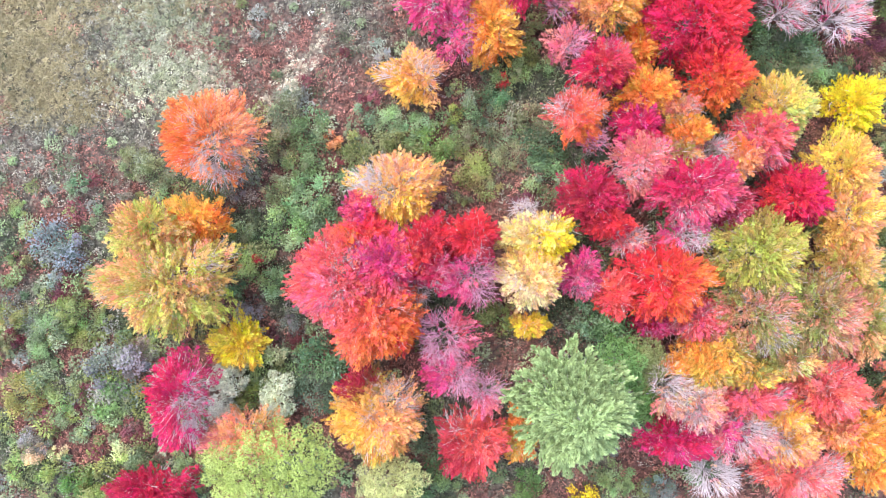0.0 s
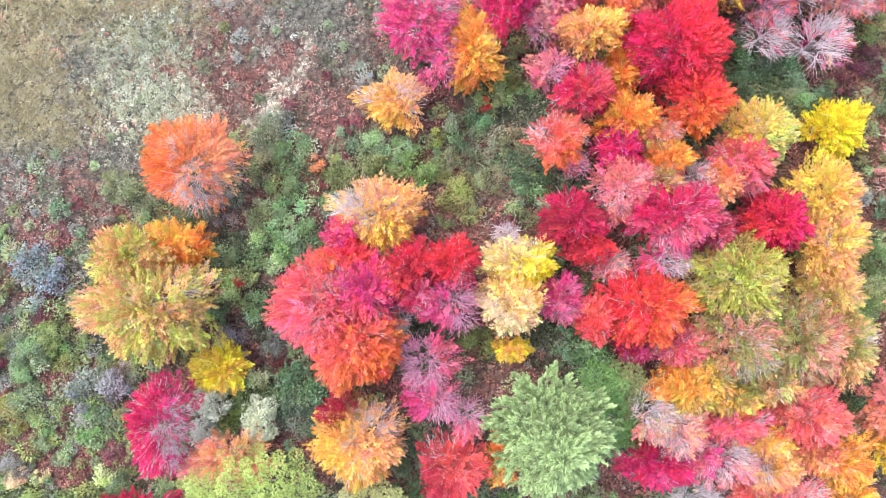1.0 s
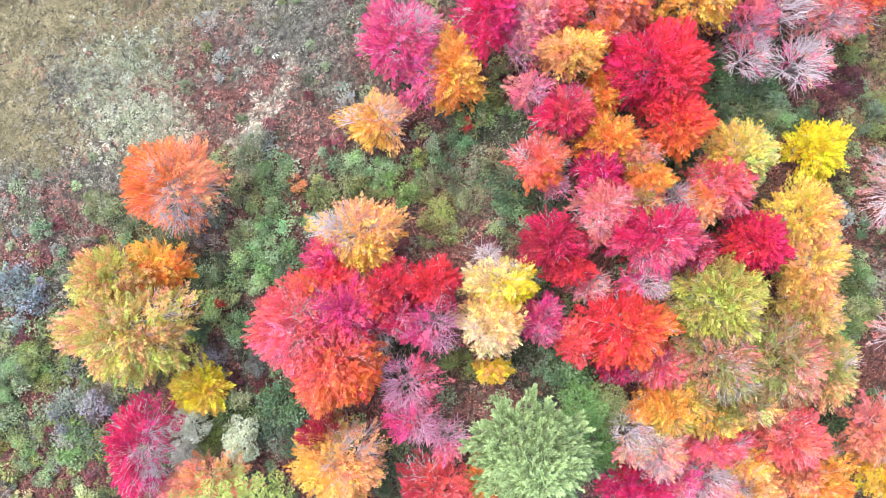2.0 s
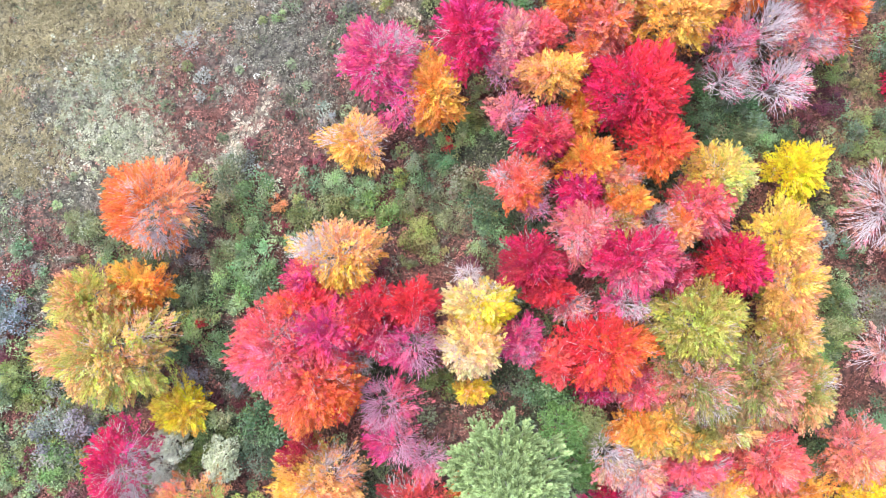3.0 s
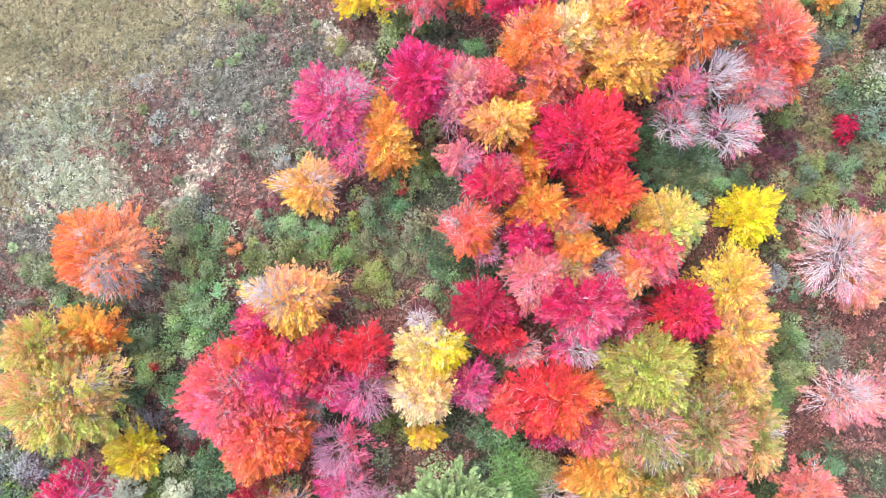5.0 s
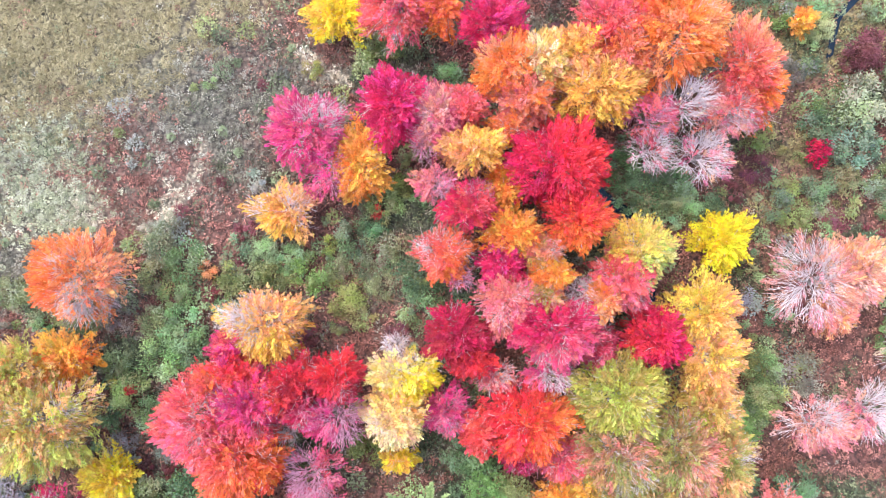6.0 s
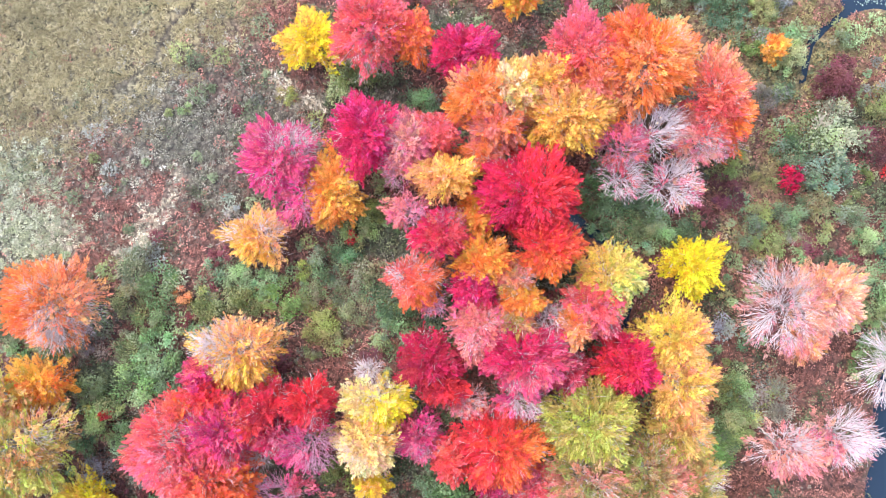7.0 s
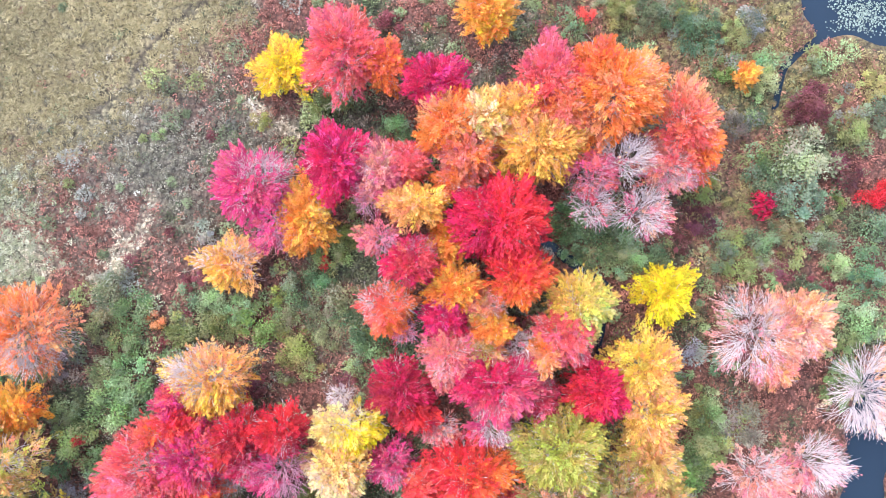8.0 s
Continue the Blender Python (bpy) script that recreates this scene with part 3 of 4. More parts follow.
maple(14.00, 0.68, 5.5, 1.62, 1.22, "salmon", "rose", None, .5, 0)
maple(14.91, 6.48, 7.6, 2.21, 2.37, "salmon", "rose", None, .3, -60)
maple(18.44, 4.33, 8.8, 3.30, 2.56, "crimson", "rose", -60, .15, -45)
maple(21.61, 3.18, 7.0, 1.51, 1.59, "dark_red", "rose", None, .2, 0)
maple(18.12, 0.96, 7.2, 2.18, 1.43, "rose", "magenta", None, .8, 0)
maple(16.48, -2.43, 8.4, 3.20, 2.66, "scarlet", "orange", -20, .05, 0)
maple(12.81, -3.31, 7.0, 1.35, 1.83, "coral", "scarlet", None, .1, 0)
maple(19.04, -5.18, 7.2, 2.14, 1.59, "coral", "rose", None, .25, 0)
maple(16.16, -5.54, 5.0, 1.63, 1.22, "magenta", "dark_red", None, .4, 0)
maple(25.80, 3.92, 8.8, 2.33, 2.25, "crimson", "scarlet", 180, .0, 0)
maple(29.38, 5.75, 8.2, 2.55, 2.75, "sunny", "peach", -30, .05, 0)
maple(29.85, 2.31, 8.2, 2.45, 2.95, "honey", "peach", None, .12, 90)
maple(29.72, -1.30, 8.0, 2.30, 2.60, "olive", "peach", 60, .1, 0)
maple(23.02, -0.40, 9.0, 3.40, 3.00, "olive", "lemon", 190, .08, 0)
maple(23.06, -4.80, 8.4, 3.60, 3.25, "khaki", "salmon", None, .26, 0)
maple(27.70, -4.60, 8.4, 3.40, 3.35, "khaki", "salmon", 0, .14, 0)
maple(31.10, -5.33, 8.0, 1.88, 2.83, "khaki", "peach", None, .15, 0)
maple(19.26, -8.22, 8.0, 2.43, 1.65, "gold", "orange", None, .05, 0)
maple(22.56, -9.26, 8.0, 2.43, 1.18, "gold", "khaki", None, .1, 0)
maple(22.56, -10.79, 8.0, 2.83, 1.41, "coral", "rose", None, .15, 0)
maple(27.99, -10.32, 8.4, 3.05, 2.26, "coral", "salmon", None, .12, 0)
maple(16.73, -10.26, 8.2, 1.80, 2.27, "cream", "salmon", None, .8, 90)
maple(18.84, -11.32, 8.0, 1.88, 2.04, "blush", "peach", None, .45, 180)
maple(17.51, -14.18, 7.5, 2.61, 1.58, "crimson", "magenta", None, .15, 0)
maple(22.30, -13.69, 7.5, 2.69, 1.98, "blush", "rose", None, .65, 120)
maple(25.62, -14.31, 7.5, 2.05, 1.90, "peach", "gold", None, .4, 200)
maple(20.53, -17.27, 6.0, 2.18, 1.69, "cream", "rose", None, .95, 0)
maple(26.46, -16.68, 7.5, 3.40, 1.74, "coral", "blush", None, .3, 0)
maple(30.74, -13.74, 7.2, 2.46, 1.90, "gold", "orange", None, .05, 0, ragged=2.2)
maple(31.86, -16.29, 7.0, 1.67, 1.83, "gold", "orange", None, .05, 0, ragged=2.2)
maple(5.84, -14.35, 5.0, 1.22, 1.96, "orange", "olive", None, .1, 0)
maple(24.50, 10.35, 8.6, 2.36, 2.62, "honey", "lime", -40, .05, 0)
maple(23.38, 8.20, 8.6, 2.14, 2.26, "coral", "rose", None, .15, 0)
maple(19.90, 12.60, 9.2, 2.40, 2.16, "scarlet", "orange", -70, 0, 0)
maple(15.30, 11.54, 7.6, 2.21, 1.82, "orange", "gold", None, .05, 0)
maple(18.46, 16.65, 9.8, 3.68, 3.14, "scarlet", "crimson", 190, .03, 0)
maple(-0.39, 19.47, 6.6, 2.88, 2.80, "magenta", "rose", None, .33, 20)
maple(1.05, 16.73, 6.0, 1.53, 2.42, "magenta", "rose", None, .5, 0)
maple(3.75, 17.00, 5.8, 2.05, 2.91, "gold", "orange", None, .05, 0)
maple(-2.43, 13.37, 4.0, 2.40, 1.99, "gold", "peach", 30, .3, 60, ragged=1.8)
maple(6.35, 20.99, 8.2, 2.43, 2.90, "crimson", "magenta", None, .02, 0)
maple(9.75, 20.44, 7.8, 2.28, 2.28, "blush", "rose", None, .2, 180)
maple(8.86, 18.85, 7.4, 1.50, 1.90, "rose", "rose", None, .6, 180)
maple(12.25, 17.75, 8.8, 2.56, 1.63, "gold", "peach", 200, .05, 0)
maple(12.00, 13.60, 8.0, 2.12, 1.81, "crimson", "coral", None, .15, 60)
maple(9.38, 15.35, 7.0, 1.67, 1.27, "rose", "salmon", None, .5, 0)
maple(12.40, 14.47, 7.4, 1.35, 1.03, "rose", "magenta", None, .75, 0)
maple(14.60, 9.40, 7.0, 1.80, 1.80, "crimson", "magenta", None, .02, 0)
maple(10.10, 10.05, 7.0, 2.00, 2.00, "coral", "orange", -30, .3, 90)
maple(11.25, 8.37, 6.0, 1.05, 1.05, "rose", "coral", None, .7, 0)
maple(14.70, 15.19, 6.6, 1.36, 1.84, "orange", "gold", None, .05, 0)
maple(17.99, 8.61, 8.2, 1.64, 1.25, "orange", "gold", None, .1, 0)
maple(17.31, 10.19, 7.2, 1.83, 1.43, "salmon", "olive", None, .25, 0)
maple(20.33, 7.26, 7.4, 1.42, 1.27, "rose", "salmon", None, .9, 0)
maple(21.87, 6.76, 8.0, 1.41, 1.65, "peach", "orange", None, .2, 0)
maple(17.62, 7.18, 7.4, 1.50, 1.58, "olive", "salmon", None, .3, 0)
maple(35.26, -9.97, 7.0, 2.47, 2.47, "salmon", "peach", -90, .15, 0)
maple(26.60, 25.90, 11.2, 3.55, 3.40, "orange", "peach", None, .06, 0)
maple(31.79, 23.76, 10.4, 2.08, 3.24, "coral", "peach", 60, .12, 200)
maple(22.00, 26.90, 9.6, 2.35, 3.00, "coral", "rose", 80, .1, 0)
maple(23.11, 24.62, 9.8, 2.02, 1.87, "salmon", "orange", None, .15, 0)
maple(17.25, 24.20, 9.2, 2.12, 2.19, "cream", "gold", None, .1, 120)
maple(14.72, 23.88, 9.0, 2.43, 2.43, "orange", "peach", None, .06, 0)
maple(16.10, 21.56, 8.6, 2.29, 1.90, "salmon", "orange", None, .15, 0)
maple(21.40, 22.20, 9.4, 3.40, 2.50, "gold", "peach", 90, .03, 0)
maple(27.87, 21.26, 9.6, 2.42, 1.87, "cream", "rose", None, .97, 0)
maple(25.49, 20.29, 8.2, 2.14, 1.60, "rose", "coral", None, .58, -90)
maple(25.67, 17.92, 7.0, 1.85, 1.85, "rose", "coral", None, .85, 0)
maple(29.47, 17.40, 7.6, 2.32, 2.16, "rose", "cream", None, .86, 0)
maple(31.09, 20.74, 9.0, 1.96, 2.04, "blush", "coral", None, .48, 0)
maple(13.80, 26.95, 8.6, 2.37, 2.05, "crimson", "magenta", None, .02, 0)
maple(6.68, 29.35, 7.4, 2.97, 3.45, "coral", "rose", None, .1, -60)
maple(9.73, 28.57, 6.6, 1.62, 1.95, "orange", "coral", None, .05, 0)
maple(1.80, 28.65, 4.6, 2.35, 2.10, "yellow", "gold", None, 0, 0, ragged=2.0)
maple(17.76, 32.95, 5.6, 2.18, 2.05, "gold", "orange", None, .02, 0)
maple(38.28, 28.43, 3.7, 0.84, 0.84, "gold", "orange", None, 0, 0)
maple(38.90, 8.00, 6.2, 3.80, 3.40, "blush", "peach", 20, .50, 165)
maple(41.75, 8.90, 6.2, 2.45, 2.65, "shell", "peach", 45, .15, -60)
maple(40.20, 5.34, 5.0, 1.41, 1.49, "peach", "salmon", None, .2, 0)
maple(38.48, -2.83, 6.6, 2.67, 2.03, "blush", "salmon", None, .5, 90)
maple(42.25, -1.72, 6.8, 2.91, 2.34, "blush", "rose", None, .65, 0)
maple(47.12, 3.57, 6.6, 2.76, 3.57, "shell", "peach", 45, .68, 180)
maple(19.83, -8.64, 7.8, 2.60, 1.65, "gold", "khaki", None, .03, 0)
maple(11.59, 20.85, 8.0, 1.67, 1.75, "coral", "rose", None, .1, 0)
maple(17.99, 31.79, 5.2, 1.24, 0.99, "gold", "yellow", None, 0, 0)
maple(31.65, 11.22, 4.6, 2.25, 2.20, "yellow", "yellow", None, 0, 0, ragged=1.9)
maple(6.31, 2.98, 4.0, 1.05, 0.95, "cream", "rose", None, .95, 0)
maple(19.89, 24.85, 9.0, 1.89, 2.04, "gold", "peach", None, .08, 0)
maple(25.47, 27.93, 10.4, 1.85, 1.77, "orange", "coral", None, .05, 0)
maple(33.06, 21.95, 9.4, 1.48, 2.19, "orange", "coral", None, .1, 0)
maple(24.34, 26.48, 9.8, 1.55, 1.55, "coral", "peach", None, .1, 0)
maple(-7.11, 0.37, 8.0, 1.57, 1.33, "coral", "orange", None, .1, 0)
maple(-3.15, -5.76, 7.8, 1.34, 1.81, "orange", "scarlet", None, .04, 0)
maple(-1.91, -0.46, 7.8, 1.50, 1.65, "scarlet", "coral", None, .12, 0)
maple(-0.50, -1.54, 7.4, 1.42, 1.50, "crimson", "rose", None, .25, 0)
maple(20.91, -7.60, 8.0, 1.81, 1.49, "gold", "khaki", None, .08, 0)
maple(25.46, -8.22, 8.0, 2.28, 1.49, "khaki", "peach", None, .12, 0)
maple(25.19, -12.18, 7.8, 1.89, 1.26, "gold", "peach", None, .2, 0)
maple(29.28, -13.24, 7.2, 1.59, 1.43, "peach", "coral", None, .15, 0)
maple(20.45, -13.37, 7.4, 1.50, 1.42, "magenta", "salmon", None, .25, 0)
maple(15.11, 19.69, 7.4, 1.58, 1.42, "salmon", "orange", None, .2, 0)
maple(35.99, -13.49, 7.0, 2.19, 1.79, "gold", "yellow", None, .03, 0)
pine(8.70, -10.71, 16.2, 4.34)
broadleaf(-12.68, -15.79, 9.6, 5.33, 3.23, "lime")
broadleaf(13.35, -8.62, 6.5, 1.94, 2.20, "bright")
broadleaf(15.22, -8.46, 6.0, 1.45, 1.79, "moss")
broadleaf(14.89, -11.36, 5.0, 1.55, 1.72, "bright")
broadleaf(-4.02, -17.50, 5.5, 2.65, 2.05, "primrose")


# ---- shrubs ----
SHRUBS = []
for kind in range(16):
    rng = np.random.default_rng(500 + kind)
    tall_kind = kind >= 10
    lumps, n, leaf = (19 + kind % 4, 135, (0.055, 0.095)) if tall_kind else (9 + kind % 4, 90, (0.09, 0.15))
    a, s = rng.uniform(0, 6.28, lumps), np.sqrt(rng.uniform(0, 1, lumps))
    at = np.stack((0.76 * s * np.cos(a), 0.76 * s * np.sin(a), (0.88 - 0.5 * s ** 2) * rng.uniform(0.4, 1.15, lumps)), -1)
    size = (0.26 if tall_kind else 0.30) * rng.uniform(0.5, 1.5, lumps)
    src = np.repeat(np.arange(lumps), n)
    v = unit(rng.normal(size=(lumps * n, 3)) + np.array((0, 0, 0.45)))
    knobs = 1 + 0.35 * np.sin(v[:, 0] * 7 + src * 2.0) * np.sin(v[:, 1] * 7 + src) * np.sin(v[:, 2] * 5 + src)
    c = at[src] + v * (size[src] * knobs * rng.uniform(0.45, 1.2, lumps * n))[:, None]
    c[:, 2] = np.maximum(c[:, 2], 0.06)
    tone = (rng.uniform(0.52, 1.45, lumps)[src] * rng.uniform(0.88, 1.12, lumps * n))[:, None] * (1 + rng.uniform(-0.14, 0.14, (lumps, 3)))[src]
    main_stem = bend(np.tile(np.array((0, 0, -0.08)), (lumps, 1)), at, 0.06, rng, 0.05)
    SHRUBS.append((leaves("foliage", c, v + rng.normal(size=v.shape) * 0.6, rng.uniform(*leaf, len(c)), tone, rng, width=0.7, face=v + np.array((0, 0, 0.4))),
                   tubes("stem", main_stem[:9], np.tile((0.03, 0.02, 0.012), (min(9, lumps), 1)), 4)))
# one closed, cushion-like kind for the pale bushes
rng = np.random.default_rng(560)
a, s = np.arange(24) * 2.39996, np.sqrt((np.arange(24) + 0.4) / 24)
at = np.stack((0.72 * s * np.cos(a), 0.72 * s * np.sin(a), 0.72 - 0.42 * s ** 2), -1) * rng.uniform(0.78, 1.14, (24, 1)) + rng.normal(size=(24, 3)) * 0.06
src = np.repeat(np.arange(24), 150)
v = unit(rng.normal(size=(3600, 3)) + np.array((0, 0, 0.4)))
c = at[src] + v * (rng.uniform(0.15, 0.30, 24)[src] * rng.uniform(0.6, 1.15, 3600))[:, None]
tone = (rng.uniform(0.86, 1.12, 24)[src] * rng.uniform(0.85, 1.12, 3600))[:, None] * np.ones(3)
SHRUBS.append((leaves("foliage", c, v + rng.normal(size=v.shape) * 0.5, rng.uniform(0.06, 0.1, 3600), tone, rng, width=0.7, face=v + np.array((0, 0, 0.4))),
               tubes("stem", bend(np.tile(np.array((0, 0, -0.08)), (9, 1)), at[::3][:8].repeat(2, 0)[:9], 0.06, rng, 0.05), np.tile((0.03, 0.02, 0.012), (9, 1)), 4)))
made["shrubs"] = 0


def shrub(x, y, r, top, colour, name="shrub"):
    """A low bush of leafy lumps on several stems."""
    made["shrubs"] += 1
    kind = 10 + made["shrubs"] % 6 if r > 1.15 else made["shrubs"] % 10
    kind = 16 if colour == "ivory" else kind
    rng = np.random.default_rng(900 + made["shrubs"])
    ob = tagged(new(name), words(colour) + " leafy bog shrub" + (", tall and upright" if top > 2.1 else ", low rounded mound"), "shrub", "shrubs of the bog")
    ob.location = (x, y, float(land(np.array(x), np.array(y))))
    ob.rotation_euler = (0, 0, rng.uniform(0, 6.28))
    ob.scale = (r * rng.uniform(1.1, 1.4), r * rng.uniform(1.1, 1.4), top * (1.25 if r > 1.15 else 1.0))
    crown = part("foliage", SHRUBS[kind][0], SHRUB_LEAF, ob)
    crown.color = (*(np.array(TINT[colour]) * rng.uniform(0.85, 1.12) * rng.uniform((0.84, 0.94, 0.86), (1.2, 1.06, 1.12))), 1)
    part("stem", SHRUBS[kind][1], STEM, ob)
    return ob


shrub(-12.25, 11.13, 1.70, 2.2, "sage")
shrub(-10.59, 9.25, 1.62, 1.8, "leaf")
shrub(-12.68, 8.23, 1.44, 1.6, "sage")
shrub(-11.35, 6.71, 1.44, 1.5, "leaf")
shrub(-8.73, 8.77, 0.72, 1.6, "peach")
shrub(-10.82, 4.07, 2.06, 2.2, "leaf")
shrub(-12.77, 4.63, 1.53, 1.6, "leaf")
shrub(-9.97, 2.20, 1.62, 1.8, "leaf")
shrub(-12.27, 1.75, 1.79, 2.0, "leaf")
shrub(-16.01, 0.94, 1.44, 1.6, "sage")
shrub(-14.90, -1.08, 1.80, 1.8, "leaf")
shrub(-14.62, -0.76, 0.49, 2.2, "scarlet")
shrub(-13.61, -2.88, 1.35, 1.4, "leaf")
shrub(-18.94, 4.53, 1.44, 1.8, "forest")
shrub(-16.21, 5.01, 1.35, 1.2, "ash")
shrub(-0.63, 8.30, 1.53, 1.8, "bright")
shrub(-4.24, 10.19, 1.35, 1.4, "leaf")
shrub(-2.07, 9.42, 1.44, 1.4, "leaf")
shrub(-3.79, 8.38, 1.44, 1.4, "moss")
shrub(0.72, 10.84, 0.81, 1.6, "limy")
shrub(2.96, 11.27, 1.62, 1.8, "forest")
shrub(1.63, 8.63, 1.35, 1.2, "sage")
shrub(2.16, 6.58, 1.62, 1.4, "moss")
shrub(1.63, 4.34, 0.81, 1.2, "moss")
shrub(6.57, 10.30, 1.89, 1.6, "sage")
shrub(8.14, 8.05, 1.80, 1.6, "forest")
shrub(8.33, 5.42, 1.70, 2.0, "leaf")
shrub(5.45, 14.00, 1.62, 1.5, "leaf")
shrub(6.36, 15.37, 1.17, 1.4, "moss")
shrub(4.70, 13.48, 0.58, 2.0, "scarlet")
shrub(-9.34, -8.90, 2.06, 2.2, "forest")
shrub(-10.03, -11.24, 1.79, 2.0, "forest")
shrub(-13.58, -9.49, 1.80, 1.6, "leaf")
shrub(-11.70, -8.63, 0.99, 1.2, "leaf")
shrub(-31.15, -6.24, 1.53, 1.8, "sage")
shrub(-29.52, -5.33, 1.34, 2.0, "limy")
shrub(-30.77, 0.04, 2.07, 1.6, "ash")
shrub(-31.12, -2.30, 0.90, 1.2, "ash")
shrub(-25.99, -9.83, 2.24, 1.8, "ash")
shrub(-26.55, -11.90, 1.62, 1.4, "leaf")
shrub(-29.03, 5.00, 0.99, 1.4, "sage")
shrub(-24.61, 6.81, 1.26, 1.4, "sage")
shrub(-22.90, 6.34, 1.62, 1.6, "leaf")
shrub(-33.47, -11.65, 1.62, 1.6, "limy")
shrub(-27.42, -18.32, 1.61, 2.0, "limy")
shrub(-29.13, -19.03, 1.35, 1.8, "bright")
shrub(-32.57, -16.51, 0.81, 1.6, "cream")
shrub(-31.44, -17.86, 0.90, 1.6, "limy")
shrub(-6.49, 7.62, 1.44, 1.4, "moss")
shrub(-7.50, 8.63, 1.08, 1.2, "moss")
shrub(27.65, 15.67, 1.89, 1.8, "forest")
shrub(25.77, 17.10, 1.89, 1.8, "forest")
shrub(29.09, 14.00, 1.26, 1.5, "sage")
shrub(13.90, -18.28, 1.34, 2.2, "moss")
shrub(6.55, -19.17, 1.44, 1.8, "bright")
shrub(10.91, -19.29, 0.98, 3.0, "yellow")
shrub(34.39, -2.20, 1.44, 1.8, "leaf")
shrub(33.95, -9.32, 1.87, 2.4, "forest")
shrub(33.42, -11.60, 1.43, 2.0, "forest")
shrub(17.17, -19.34, 1.17, 1.4, "ash")
shrub(-2.70, -13.39, 1.17, 1.4, "forest")
shrub(-0.90, -15.47, 1.62, 1.6, "forest")
shrub(-1.44, -18.31, 1.44, 1.6, "forest")
shrub(0.72, -17.95, 1.53, 1.6, "forest")
shrub(-18.61, -6.82, 0.99, 1.2, "moss")
shrub(-15.43, -5.91, 1.44, 1.3, "ash")
shrub(-16.75, -9.95, 1.60, 4.0, "ivory")
shrub(-13.04, -11.57, 1.68, 3.0, "ivory")
shrub(-17.00, -12.49, 1.40, 4.0, "ivory")
shrub(-15.38, -11.58, 1.43, 2.2, "limy")
shrub(12.62, -6.35, 2.03, 3.5, "forest")
shrub(11.57, -5.28, 1.60, 3.0, "forest")
shrub(16.23, -13.26, 1.33, 3.0, "leaf")
shrub(11.92, 7.44, 1.16, 2.0, "forest")
shrub(5.22, -1.76, 0.90, 1.5, "forest")
shrub(4.28, -5.30, 1.52, 2.5, "moss")
shrub(43.56, 21.94, 2.53, 2.4, "sage")
shrub(43.22, 19.01, 1.91, 2.0, "sage")
shrub(40.23, 19.88, 1.60, 1.5, "forest")
shrub(41.45, 22.21, 1.64, 1.8, "moss")
shrub(35.19, 16.87, 1.19, 1.2, "maroon")
shrub(36.96, 13.99, 1.19, 1.5, "sage")
shrub(44.19, 26.55, 1.64, 1.8, "maroon")
shrub(43.34, 25.66, 1.37, 1.6, "maroon")
shrub(39.27, 32.91, 1.28, 1.4, "ash")
shrub(38.01, 24.66, 1.19, 1.3, "ash")
shrub(35.53, 0.94, 1.36, 1.8, "leaf")
shrub(35.60, -1.67, 1.54, 1.9, "leaf")
shrub(33.86, -3.07, 1.90, 2.2, "bright")
shrub(33.84, 4.55, 0.91, 1.6, "sage")
shrub(36.16, 2.71, 0.82, 1.4, "leaf")
shrub(38.26, 0.50, 2.00, 1.8, "ash")
shrub(48.74, 8.70, 1.64, 1.8, "leaf")
shrub(49.14, 15.53, 2.09, 2.0, "forest")
shrub(46.14, 13.33, 1.19, 1.4, "leaf")
shrub(46.52, 3.22, 1.73, 1.6, "moss")
shrub(29.18, 6.82, 0.91, 1.6, "sage")
shrub(26.96, 14.28, 1.64, 1.8, "leaf")
shrub(24.13, 16.82, 1.55, 1.8, "forest")
shrub(27.78, 15.33, 1.82, 1.8, "forest")
shrub(30.09, 14.11, 1.37, 1.6, "leaf")
shrub(25.07, 14.64, 1.37, 1.6, "forest")
shrub(4.09, 26.04, 1.82, 1.8, "leaf")
shrub(5.66, 26.52, 1.18, 1.6, "leaf")
shrub(-0.52, 24.98, 0.73, 1.3, "moss")
shrub(37.16, 29.30, 1.00, 1.6, "bright")
shrub(39.87, 18.16, 1.00, 2.6, "crimson")
shrub(39.91, 27.93, 1.37, 1.6, "leaf")
shrub(49.29, 19.14, 1.35, 2.6, "scarlet")
shrub(25.93, 33.65, 0.63, 2.5, "coral")
shrub(47.00, 21.10, 1.55, 1.6, "maroon")
shrub(38.38, 12.85, 1.37, 1.3, "moss")
shrub(40.16, 15.60, 1.46, 1.5, "forest")
shrub(26.80, -2.27, 1.62, 2.5, "forest")
shrub(21.83, 22.80, 0.91, 2.0, "forest")
shrub(49.75, 25.68, 1.37, 1.6, "sage")
shrub(48.36, 11.97, 1.37, 1.6, "forest")
shrub(35.13, 20.15, 1.64, 1.5, "moss")
shrub(10.45, 24.18, 1.37, 1.5, "forest")
shrub(47.05, 7.39, 1.37, 1.4, "moss")
shrub(47.05, 4.65, 1.19, 1.4, "leaf")
shrub(34.17, -2.61, 1.43, 2.0, "leaf")
shrub(35.97, -1.27, 1.34, 2.0, "leaf")
shrub(33.60, -11.05, 1.79, 2.4, "forest")
shrub(38.20, -8.43, 1.79, 2.0, "forest")
shrub(40.88, -12.45, 1.34, 2.0, "forest")
shrub(34.77, 1.39, 1.35, 1.5, "moss")
shrub(26.45, -2.57, 1.34, 2.5, "forest")
shrub(-34.05, -0.95, 0.99, 1.2, "moss")
shrub(-34.50, -5.37, 1.17, 1.2, "moss")
shrub(-31.99, -7.72, 1.17, 1.3, "sage")
shrub(-28.66, -7.28, 0.90, 1.1, "moss")
shrub(-27.25, -5.37, 0.68, 1.3, "moss")
shrub(-24.12, -8.17, 1.17, 1.2, "ash")
